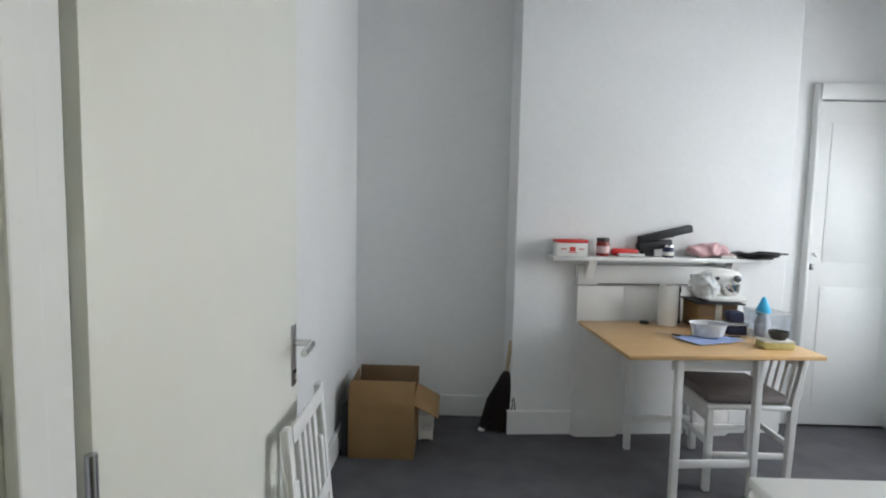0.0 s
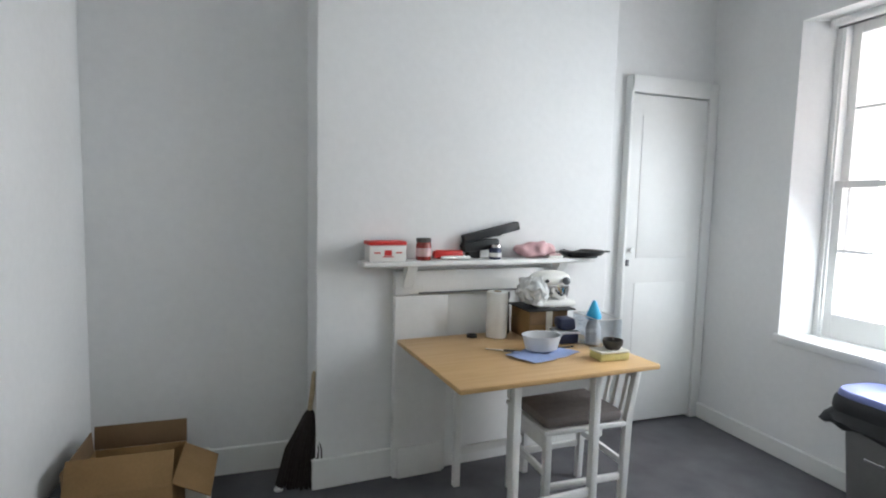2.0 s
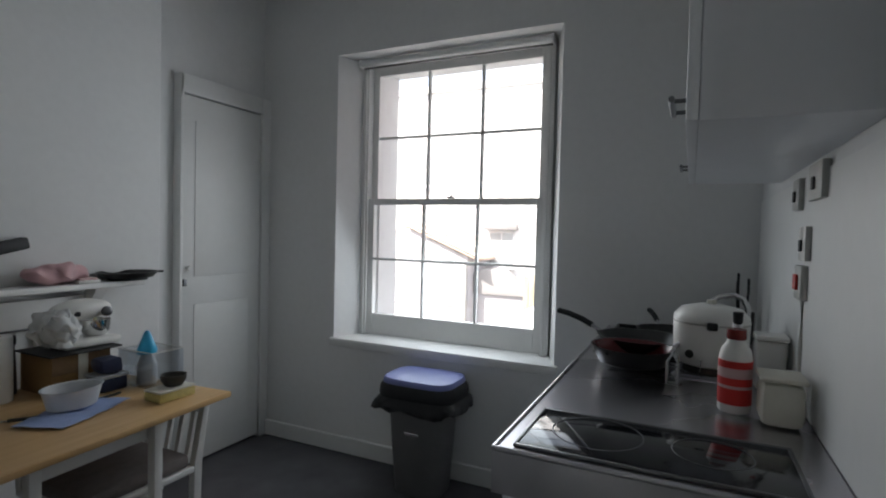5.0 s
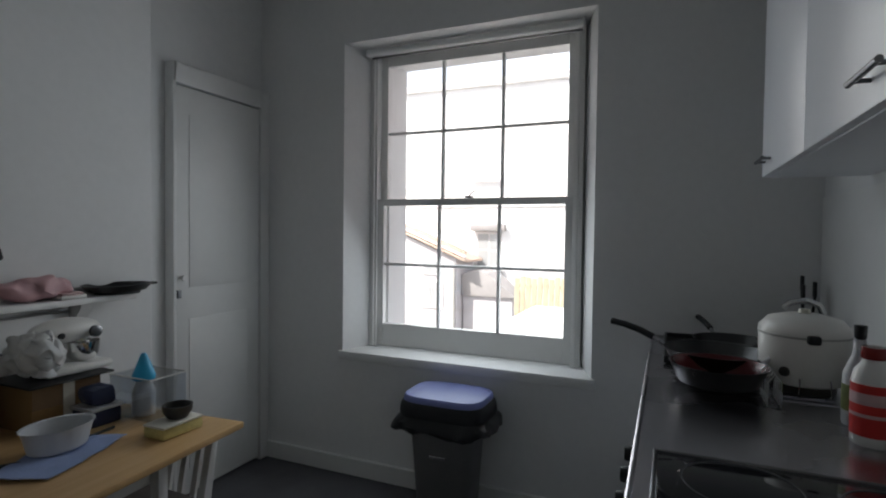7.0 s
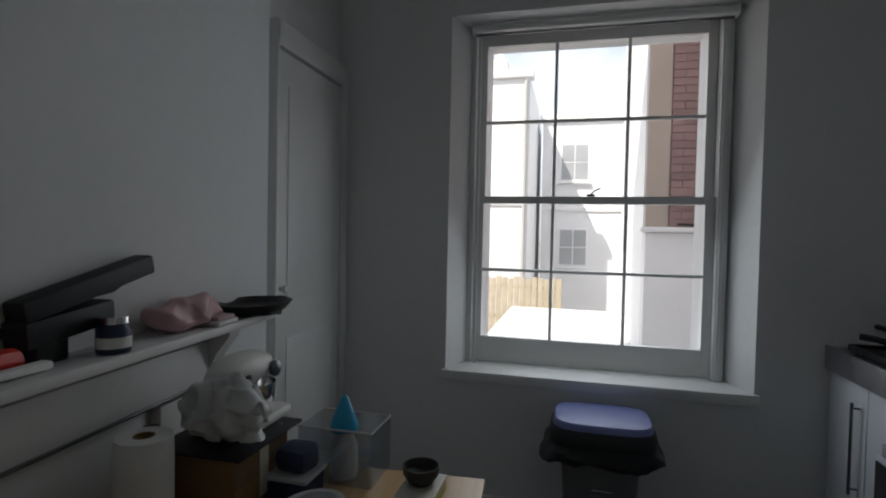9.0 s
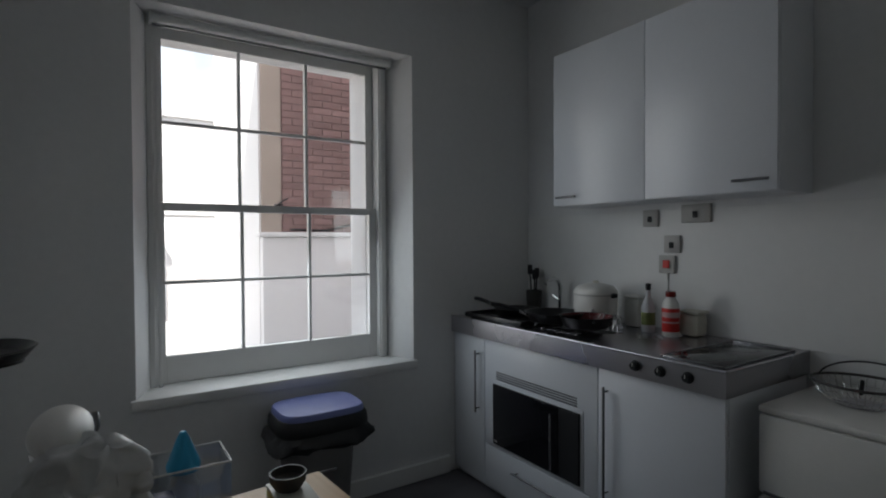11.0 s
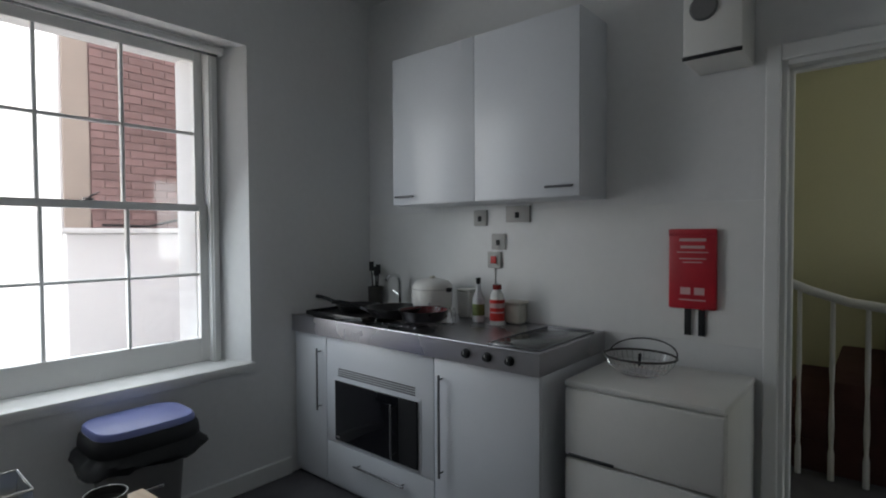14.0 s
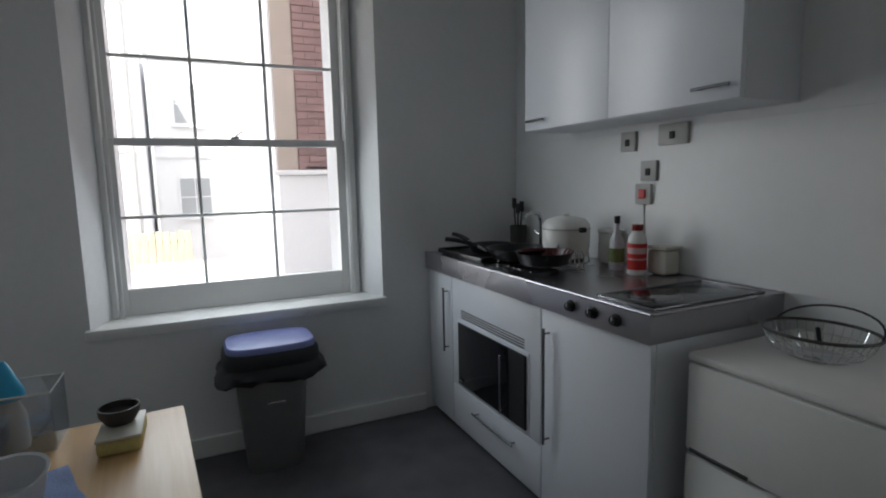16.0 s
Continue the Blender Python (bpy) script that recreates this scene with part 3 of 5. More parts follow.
SHIFT = Vector((0.09, 0.05, 0))
pan = thing("flat_griddle_pan", (2.0, 2.42, SZ), "black shallow oval pan at the end of the shelf", "pan")
part("dish", lathe([(0, 0.0), (0.085, 0.0), (0.102, 0.022), (0.105, 0.024), (0.1, 0.026), (0.082, 0.006), (0, 0.005)], (1.905, 2.45, SZ + 0.012), 40, (1.3, 1.0)), NONSTICK, pan)
part("foot_ring", lathe([(0.07, 0), (0.08, 0), (0.08, 0.0105), (0.07, 0.0105), (0.07, 0)], (1.905, 2.45, SZ + 0.001), 30), BLACKP, pan)
part("grip", box((2.04, 2.435, SZ + 0.024), (2.085, 2.465, SZ + 0.034), 0.004), BLACKP, pan)

# ---- things on the table ----
T0 = TZ + 0.0005
TURN = Matrix()
SHIFT = Vector((0.06, 0.165, 0))
roll = thing("kitchen_roll", (1.352, 2.29, T0), "white kitchen paper roll standing on the table", "paper roll")
part("paper", lathe([(0.02, 0), (0.052, 0), (0.054, 0.004), (0.053, 0.225), (0.051, 0.23), (0.02, 0.23)], (1.352, 2.29, T0), 32), PAPER, roll)
part("core", lathe([(0.0165, 0.001), (0.0195, 0.001), (0.0195, 0.231), (0.0165, 0.231), (0.0165, 0.001)], (1.352, 2.29, T0)), CARD, roll)
pt = thing("pepper_mill", (1.425, 2.34, T0), "slim dark bottle with a black cap", "bottle")
part("body", lathe([(0, 0), (0.018, 0), (0.02, 0.01), (0.016, 0.12), (0.012, 0.18), (0, 0.18)], (1.428, 2.345, T0), 20), GREYSTONE, pt)
part("cap", lathe([(0.015, 0.1805), (0.017, 0.19), (0.016, 0.215), (0, 0.218)], (1.428, 2.345, T0), 20), BLACKP, pt)
SHIFT = Vector((0.04, 0.07, 0))
tp = thing("tape_roll", (1.245, 2.40, T0), "small black roll of tape lying flat", "tape")
part("ring", lathe([(0.012, 0), (0.026, 0), (0.026, 0.014), (0.012, 0.014), (0.012, 0)], (1.245, 2.40, T0)), BLACKP, tp)

cl = thing("blue_cloth", (1.44, 2.03, T0), "pale blue cleaning cloth spread on the table", "cloth")
bm = bmesh.new()
bmesh.ops.create_grid(bm, x_segments=22, y_segments=16, size=0.5, matrix=Matrix.Translation((1.44, 2.035, T0 + 0.009)) @ Matrix.Rotation(radians(20), 4, "Z") @ Matrix.Diagonal((0.30, 0.17, 1, 1)))
for v in bm.verts:
    v.co.z += 0.008 * noise.noise(v.co * 16)
    v.co += Vector((noise.noise(v.co * 7), noise.noise(v.co * 7 + Vector((9, 0, 0))), 0)) * 0.018
r = bmesh.ops.solidify(bm, geom=bm.faces[:], thickness=0.0025)
part("cloth", bm, BLUEC, cl)
knife = thing("butter_knife", (1.30, 2.10, T0), "small steel knife with dark handle", "knife")
part("blade", box((-0.075, -0.007, 0), (0.01, 0.007, 0.0015), 0.0006, m=Matrix.Translation((1.285, 2.135, T0 + 0.003)) @ Matrix.Rotation(radians(-35), 4, "Z")), CHROME, knife)
part("handle", box((0.0105, -0.007, -0.002), (0.095, 0.007, 0.006), 0.002, m=Matrix.Translation((1.285, 2.135, T0 + 0.003)) @ Matrix.Rotation(radians(-35), 4, "Z")), GREYSTONE, knife)

tub = thing("plastic_tub", (1.455, 2.075, T0), "milky white plastic food tub standing on the cloth", "tub")
part("tub", lathe([(0, 0.014), (0.06, 0.014), (0.066, 0.018), (0.08, 0.078), (0.084, 0.08), (0.084, 0.083), (0.077, 0.081), (0.063, 0.02), (0, 0.018)], (1.455, 2.075, T0), 32, (1.15, 0.85)), MILKY, tub)

SHIFT = Vector((0.06, 0.115, 0))
bx = thing("brown_carton", (1.575, 2.32, T0), "brown cardboard carton under the mixer", "carton")
part("carton", crumple(box((1.475, 2.225, T0), (1.685, 2.43, T0 + 0.145), 0.004), 0.001, 0.1), CARD, bx)
part("flap", box((1.475, 2.2235, T0 + 0.075), (1.685, 2.2245, T0 + 0.145)), CARDIN, bx)
part("tape_strip", box((1.565, 2.2222, T0 + 0.02), (1.60, 2.2232, T0 + 0.145)), IVORY, bx)
tray = thing("black_tray", (1.58, 2.31, T0 + 0.146), "thin black tray on the carton", "tray")
part("tray", box((1.455, 2.20, T0 + 0.1465), (1.72, 2.43, T0 + 0.154), 0.003), BLACKP, tray)
MZ = T0 + 0.1545
SHIFT = Vector((0.10, 0.125, 0))
mixer = thing("stand_mixer", (1.6, 2.31, MZ), "white stand mixer with a domed head on the carton", "mixer")
part("base", box((1.49, 2.235, MZ), (1.71, 2.385, MZ + 0.03), 0.014), WHITEP, mixer)
part("column", prism([(1.505, MZ + 0.0305), (1.565, MZ + 0.0305), (1.553, MZ + 0.11), (1.515, MZ + 0.11)], "y", 2.275, 2.345, 0.008), WHITEP, mixer)
bmh = bmesh.new()
bmesh.ops.create_uvsphere(bmh, u_segments=24, v_segments=14, radius=1, matrix=Matrix.LocRotScale((1.59, 2.31, MZ + 0.14), None, (0.115, 0.052, 0.042)))
part("head", bmh, WHITEP, mixer)
part("hub", lathe([(0, 0), (0.02, 0), (0.02, 0.012), (0.012, 0.016), (0, 0.016)], n=16, m=Matrix.Translation((1.66, 2.265, MZ + 0.13)) @ Matrix.Rotation(radians(90), 4, "X")), DARKSTEEL, mixer, "dark steel hub cap")
part("speed_knob", lathe([(0, 0), (0.01, 0), (0.01, 0.01), (0, 0.011)], n=12, m=Matrix.Translation((1.55, 2.268, MZ + 0.13)) @ Matrix.Rotation(radians(90), 4, "X")), BLACKP, mixer)
part("bowl", lathe([(0, 0.031), (0.035, 0.032), (0.05, 0.05), (0.055, 0.095), (0.053, 0.095), (0.047, 0.052), (0, 0.036)], (1.645, 2.31, MZ), 26), CHROME, mixer, "polished steel bowl")
film = thing("plastic_wrap", (1.5, 2.36, MZ), "crinkled clear plastic wrapping heaped beside the mixer", "plastic wrap")
part("wrap", blob((1.475, 2.27, MZ + 0.085), (0.065, 0.10, 0.07), 0.022, 0.03, 11, 5), BAGFILM, film)

part("twisted_end", crumple(lathe([(0, 0), (0.028, 0.0), (0.012, 0.03), (0.02, 0.055), (0, 0.06)], (1.465, 2.195, MZ + 0.03), 24), 0.008, 0.02, 3), BAGFILM, film)

SHIFT = Vector((-0.052, 0.045, 0))
nb = thing("navy_box", (1.72, 2.24, T0), "navy blue plastic box with a clear lid", "box")
part("body", box((1.70, 2.19, T0), (1.80, 2.29, T0 + 0.05), 0.006), NAVY, nb)
part("lid", box((1.695, 2.185, T0 + 0.0505), (1.805, 2.295, T0 + 0.062), 0.004), MILKY, nb)
nb2 = thing("navy_pouch", (1.745, 2.24, T0 + 0.063), "soft navy pouch on the box", "pouch")
part("pouch", crumple(box((1.705, 2.195, T0 + 0.064), (1.79, 2.28, T0 + 0.125), 0.02), 0.006, 0.04, 2), NAVY, nb2)
pen = thing("black_pen", (1.66, 2.12, T0), "thin black pen lying on the table", "pen")
part("barrel", tube([(1.60, 2.12, T0 + 0.006), (1.735, 2.135, T0 + 0.006)], 0.0045), BLACKP, pen)
SHIFT = Vector((-0.008, -0.115, 0.0035))
fun = thing("blue_funnel", (1.84, 2.28, T0), "bright blue spouted plastic bottle inside the clear box", "bottle")
part("body", lathe([(0, 0), (0.034, 0), (0.037, 0.01), (0.036, 0.08), (0.02, 0.12), (0, 0.12)], (1.822, 2.33, T0), 22), MILKY, fun)
part("spout", lathe([(0.035, 0.1205), (0.037, 0.135), (0.012, 0.20), (0.006, 0.21), (0, 0.21)], (1.822, 2.33, T0), 22), CYAN, fun, "bright blue spout")
SHIFT = Vector((0.05, 0.06, 0))
ac = thing("acrylic_box", (1.8, 2.15, T0), "clear open acrylic box on the table", "box")
A0, A1, A2, A3, AZ = 1.715, 1.855, 2.06, 2.26, T0 + 0.14
for n, lo, hi in (("side", (A0, A2, T0), (A0 + 0.003, A3, AZ)), ("side", (A1 - 0.003, A2, T0), (A1, A3, AZ)),
                  ("side", (A0 + 0.0031, A2, T0), (A1 - 0.0031, A2 + 0.003, AZ)), ("side", (A0 + 0.0031, A3 - 0.003, T0), (A1 - 0.0031, A3, AZ)),
                  ("base", (A0 + 0.0031, A2 + 0.0031, T0), (A1 - 0.0031, A3 - 0.0031, T0 + 0.003))):
    part(n, box(lo, hi), CLEAR, ac, smooth=False)
part("rim", tube([(A0, A2, AZ), (A1, A2, AZ), (A1, A3, AZ), (A0, A3, AZ)], 0.0025, 6, closed=True), WHITEP, ac)
SHIFT = Vector((0.015, 0.06, 0))
sp = thing("yellow_sponge", (1.72, 1.925, T0), "yellow sponge block on the table", "sponge")
part("sponge", crumple(box((1.655, 1.88, T0), (1.80, 1.97, T0 + 0.034), 0.008), 0.003, 0.02), SPONGE, sp)
part("scourer", box((1.654, 1.879, T0 + 0.0345), (1.801, 1.971, T0 + 0.042), 0.003), IVORY, sp)
bw = thing("stone_bowl", (1.745, 1.93, T0 + 0.043), "small dark stoneware bowl on the sponge", "bowl")
part("bowl", lathe([(0, 0.0), (0.03, 0.0), (0.043, 0.02), (0.045, 0.04), (0.041, 0.04), (0.038, 0.022), (0, 0.01)], (1.745, 1.93, T0 + 0.043), 24), GREYSTONE, bw)

# ---- cardboard box and broom in the alcove ----
SHIFT = Vector((0.008, 0, 0))
cb = thing("cardboard_box", (-0.215, 2.4, 0), "open brown cardboard box with bent flaps on the carpet", "box")
X0, X1, Y0, Y1, H = -0.395, -0.035, 2.2, 2.6, 0.30
for n, lo, hi in (("front", (X0, Y0, 0), (X1, Y0 + 0.006, H)), ("back", (X0, Y1 - 0.006, 0), (X1, Y1, H)),
                  ("side", (X0, Y0 + 0.0062, 0), (X0 + 0.006, Y1 - 0.0062, H)), ("side", (X1 - 0.006, Y0 + 0.0062, 0), (X1, Y1 - 0.0062, H))):
    part(n, box(lo, hi, 0.002), CARD, cb)
part("bottom", box((X0 + 0.0065, Y0 + 0.0065, 0.001), (X1 - 0.0065, Y1 - 0.0065, 0.006)), CARDIN, cb)
part("flap", box((X0, 0, 0), (X1, 0.005, 0.13), 0.002, m=Matrix.Translation((0, Y0, H + 0.001)) @ Matrix.Rotation(radians(-28), 4, "X")), CARD, cb)
part("flap", box((X0, 0, 0), (X1, 0.005, 0.10), 0.002, m=Matrix.Translation((0, Y1 - 0.005, H + 0.001)) @ Matrix.Rotation(radians(-6), 4, "X")), CARDIN, cb)
part("flap", box((0, Y0 + 0.02, 0), (0.005, Y1 - 0.02, 0.15), 0.002, m=Matrix.Translation((X1, 0, H)) @ Matrix.Rotation(radians(118), 4, "Y")), CARD, cb)
part("flap", box((0, Y0 + 0.02, 0), (0.005, Y1 - 0.02, 0.09), 0.002, m=Matrix.Translation((X0, 0, H)) @ Matrix.Rotation(radians(-4), 4, "Y")), CARDIN, cb)
wc = thing("white_crate", (0.01, 2.5, 0), "small white slatted crate beside the cardboard box", "crate")
for z in (0.01, 0.10, 0.19):
    part("slat", box((-0.025, 2.44, z), (0.06, 2.448, z + 0.05), 0.002), WHITEP, wc)
for y in (2.4485, 2.592):
    for x in (-0.025, 0.046):
        part("post", box((x, y, 0), (x + 0.014, y + 0.014, 0.25), 0.002), WHITEP, wc)
part("panel", box((-0.02, 2.607, 0), (0.055, 2.613, 0.25), 0.002), WHITEP, wc)
part("base", box((-0.024, 2.463, 0.02), (0.059, 2.5915, 0.03), 0.002), WHITEP, wc)
bk = thing("black_rucksack_strap", (-0.415, 2.25, 0), "narrow black folded bag between box and wall", "bag")
part("bag", crumple(box((-0.44, 2.22, 0.0), (-0.398, 2.55, 0.31), 0.008), 0.001, 0.05), BLACKP, bk)

br = thing("hand_broom", (0.46, 2.66, 0), "dark-bristled broom with a wooden handle leaning by the chimney breast", "broom")
BMX = Matrix.Translation((0.455, 2.60, 0.002)) @ Matrix.Rotation(radians(7), 4, "Y")
bm = bmesh.new()
for i in range(260):
    a, b = random.uniform(-1, 1), random.uniform(-1, 1)
    top = Vector((a * 0.03, b * 0.018, 0.33 + random.uniform(-0.02, 0.02)))
    foot = Vector((a * 0.105 + random.uniform(-0.008, 0.008), b * 0.035, random.uniform(0, 0.02) + max(0, a) * 0.012))
    mid = (top + foot) / 2 + Vector((a * 0.018, 0, 0.02))
    pts = [BMX @ p for p in (foot, mid, top)]
    tube(pts, 0.0042, 4, bm)
part("bristles", bm, BRISTLE, br)
part("ferrule", lathe([(0, 0.30), (0.04, 0.30), (0.034, 0.35), (0.016, 0.385), (0, 0.385)], n=20, scale=(1, 0.6), m=BMX), BRISTLE, br)
part("handle", lathe([(0, 0.386), (0.012, 0.386), (0.013, 0.52), (0.014, 0.56), (0.009, 0.575), (0, 0.576)], n=14, m=BMX), OLDWOOD, br, "pale worn wooden handle")
ptl = thing("crumpled_tissue", (0.39, 2.59, 0), "small crumpled white tissue on the carpet", "tissue")
part("tissue", blob((0.355, 2.585, 0.014), (0.022, 0.016, 0.012), 0.01, 0.02, 4, 3), PAPER, ptl)

# ---- pedal bin under the window ----
SHIFT = Vector((0.01, 0.015, 0))
bin_ = thing("waste_bin", (2.87, 1.5, 0), "grey plastic waste bin with black rim and glossy lid tinted lilac for reflected sky", "bin")


def ringed(sections, n=40, power=4.0):
    """A body of stacked rounded rectangles: (cx, cy, half x, half y, z)."""
    bm, rings = bmesh.new(), []
    for cx, cy, hx, hy, z in sections:
        ring = []
        for i in range(n):
            a = 2 * math.pi * i / n
            c, s = math.cos(a), math.sin(a)
            ring.append(bm.verts.new((cx + hx * math.copysign(abs(c) ** (2 / power), c), cy + hy * math.copysign(abs(s) ** (2 / power), s), z)))
        rings.append(ring)
    for a, b in zip(rings, rings[1:]):
        for i in range(n):
            bm.faces.new((a[i], a[(i + 1) % n], b[(i + 1) % n], b[i]))
    bm.faces.new(rings[0][::-1])
    bm.faces.new(rings[-1])
    return bm


part("body", ringed([(2.88, 1.505, 0.11, 0.125, 0), (2.88, 1.505, 0.115, 0.13, 0.01), (2.875, 1.505, 0.14, 0.165, 0.50)]), BINGREY, bin_)
bm = ringed([(2.87, 1.5, 0.168, 0.222, 0.452), (2.87, 1.5, 0.186, 0.246, 0.47), (2.87, 1.5, 0.182, 0.24, 0.492), (2.87, 1.5, 0.168, 0.214, 0.512), (2.87, 1.5, 0.166, 0.21, 0.535)], 90)
for v in bm.verts:
    pull = max(0.0, 0.515 - v.co.z) / 0.063
    v.co += noise.noise_vector(v.co * 14) * 0.036 * pull + Vector((0, 0, 0.02 * noise.noise(v.co * 30))) * pull
part("bag_edge", bm, BLACKP, bin_, "black bin bag bunched out over the rim")
part("rim", ringed([(2.87, 1.5, 0.168, 0.213, 0.515), (2.87, 1.5, 0.172, 0.217, 0.53), (2.87, 1.5, 0.168, 0.213, 0.565), (2.87, 1.5, 0.158, 0.203, 0.582)]), BLACKP, bin_)
part("lid", ringed([(2.87, 1.5, 0.158, 0.20, 0.5825), (2.87, 1.5, 0.156, 0.198, 0.60), (2.87, 1.5, 0.148, 0.192, 0.609), (2.87, 1.5, 0.11, 0.15, 0.614)]), BINLID, bin_)
part("badge", box((2.7335, 1.46, 0.33), (2.742, 1.54, 0.345), 0.002), CHROME, bin_, "small chrome badge")

SHIFT = Vector((0, 0, 0))
# ---- kitchenette ----
UY = 0.60
U0, U1 = 1.436, XR - 0.003


def base_cabinet(x0, x1, label):
    c = thing("base_cabinet", ((x0 + x1) / 2, 0.3, 0), label, "cabinet", "kitchenette cabinets")
    part("body", box((x0, 0.002, 0.10), (x1, UY - 0.0205, 0.838), 0.002), UNITW, c)
    part("plinth", box((x0, 0.02, 0.0), (x1, UY - 0.03, 0.099)), UNITW, c)
    return c


def bar_handle(parent, a, b, out=0.028, metal=None):
    """A slim bar on two stand-offs, from a to b on the front face."""
    a, b = Vector(a), Vector(b)
    off, t = Vector((0, out, 0)), (Vector(b) - Vector(a)).normalized() * 0.02
    bm = tube([a + off, b + off], 0.0055, 10)
    tube([a + t, a + t + off], 0.004, 8, bm)
    tube([b - t, b - t + off], 0.004, 8, bm)
    return part("handle", bm, metal or DARKSTEEL, parent, "slim satin metal bar handle")


c1 = base_cabinet(2.775, U1, "white laminate cabinet with one tall door")
d = part("door", box((2.777, UY - 0.02, 0.03), (U1 - 0.002, UY, 0.834), 0.002), UNITW, c1)
bar_handle(d, (2.823, UY, 0.42), (2.823, UY, 0.765))
c2 = base_cabinet(1.985, 2.773, "white laminate cabinet housing a microwave over a drawer")
fr = part("front_panel", box((1.987, UY - 0.02, 0.262), (2.771, UY, 0.834), 0.002), UNITW, c2)
dr = part("drawer", box((1.987, UY - 0.02, 0.03), (2.771, UY, 0.258), 0.002), UNITW, c2)
bar_handle(dr, (2.16, UY, 0.185), (2.52, UY, 0.185))
for k in range(4):
    part("vent_slot", box((2.10, UY + 0.0003, 0.632 + k * 0.012), (2.67, UY + 0.0012, 0.638 + k * 0.012)), DARKSTEEL, fr)
c3 = base_cabinet(U0, 1.983, "white laminate cabinet at the end of the kitchenette")
d = part("door", box((U0 + 0.002, UY - 0.02, 0.03), (1.981, UY, 0.834), 0.002), UNITW, c3)
bar_handle(d, (1.932, UY, 0.30), (1.932, UY, 0.765))

mw = thing("microwave", (2.38, UY, 0.28), "built-in microwave with black glass door", "microwave")
part("trim_frame", box((2.062, UY + 0.0003, 0.272), (2.70, UY + 0.004, 0.624), 0.001), UNITW, mw)
part("door", box((2.077, UY + 0.0043, 0.286), (2.685, UY + 0.014, 0.609), 0.003), BLACKG, mw, "black glass door")
part("control_panel", box((2.08, UY + 0.0143, 0.29), (2.20, UY + 0.0153, 0.605)), BLACKP, mw)
bar_handle(mw, (2.225, UY + 0.0143, 0.31), (2.225, UY + 0.0143, 0.575), 0.03, CHROME)
part("badge", box((2.645, UY + 0.0143, 0.30), (2.672, UY + 0.0152, 0.312)), CHROME, mw)

wt = thing("worktop", (2.25, 0.31, 0.9), "stainless steel kitchenette worktop with inset sink and hob", "worktop")
HX0, HX1, HY0, HY1 = 1.455, 1.69, 0.08, 0.575
KX0, KX1, KY0, KY1 = 2.52, 2.93, 0.13, 0.50
bm = bmesh.new()
for lo, hi in (((U0 - 0.01, 0.002, 0.839), (KX0, 0.62, 0.93)), ((KX1, 0.002, 0.839), (U1, 0.62, 0.93)),
               ((KX0, 0.002, 0.839), (KX1, KY0, 0.93)), ((KX0, KY1, 0.839), (KX1, 0.62, 0.93))):
    box(lo, hi, bm=bm)
bmesh.ops.remove_doubles(bm, verts=bm.verts, dist=0.0005)
part("slab", bm, STEEL, wt, smooth=False)
part("front_lip", tube([(U0 - 0.01, 0.617, 0.929), (U1, 0.617, 0.929)], 0.006, 10), STEEL, wt)
part("end_lip", tube([(U0 - 0.008, 0.612, 0.929), (U0 - 0.008, 0.006, 0.929)], 0.006, 10), STEEL, wt)
bm = bmesh.new()
for lo, hi in (((KX0 - 0.002, KY0 - 0.002, 0.80), (KX1 + 0.002, KY1 + 0.002, 0.803)), ((KX0 - 0.002, KY0, 0.803), (KX0, KY1, 0.928)),
               ((KX1, KY0, 0.803), (KX1 + 0.002, KY1, 0.928)), ((KX0, KY0 - 0.002, 0.803), (KX1, KY0, 0.928)), ((KX0, KY1, 0.803), (KX1, KY1 + 0.002, 0.928))):
    box(lo, hi, bm=bm)
part("sink_bowl", bm, STEEL, wt, smooth=False)
bm = tube([(2.72, 0.07, 0.931), (2.72, 0.07, 1.10), (2.72, 0.085, 1.135), (2.72, 0.12, 1.15), (2.72, 0.17, 1.14), (2.72, 0.19, 1.12)], 0.011, 12)
tp_ = part("tap", bm, CHROME, wt, "chrome swan-neck tap")
part("lever", tube([(2.732, 0.07, 1.02), (2.775, 0.075, 1.045)], 0.006), CHROME, tp_)
hob = part("hob", box((HX0, HY0, 0.931), (HX1, HY1, 0.937), 0.002), BLACKG, wt, "black ceramic glass hob")
for lo, hi in (((HX0 - 0.008, HY0 - 0.008, 0.9305), (HX0 - 0.0005, HY1 + 0.008, 0.9385)), ((HX1 + 0.0005, HY0 - 0.008, 0.9305), (HX1 + 0.008, HY1 + 0.008, 0.9385)),
               ((HX0, HY1 + 0.0005, 0.9305), (HX1, HY1 + 0.008, 0.9385)), ((HX0, HY0 - 0.008, 0.9305), (HX1, HY0 - 0.0005, 0.9385))):
    part("bezel", box(lo, hi, 0.002), DARKSTEEL, hob, "satin steel hob bezel")
for cx, cy, rr_ in ((1.59, 0.22, 0.075), (1.59, 0.44, 0.095)):
    part("zone_ring", lathe([(rr_, 0), (rr_, 0.0004), (rr_ - 0.003, 0.0004), (rr_ - 0.003, 0)], (cx, cy, 0.9372), 40), DARKSTEEL, hob)
for x in (1.78, 1.67, 1.56):
    k = part("control_knob", lathe([(0, 0), (0.021, 0), (0.021, 0.004), (0.017, 0.006), (0.015, 0.02), (0.013, 0.022), (0, 0.022)], n=20, m=Matrix.Translation((x, 0.6205, 0.885)) @ Matrix.Rotation(radians(-90), 4, "X")), BLACKP, wt, "black hob control knob")
    part("pointer", box((x - 0.0015, 0.6428, 0.885), (x + 0.0015, 0.6434, 0.899)), WHITEP, k)
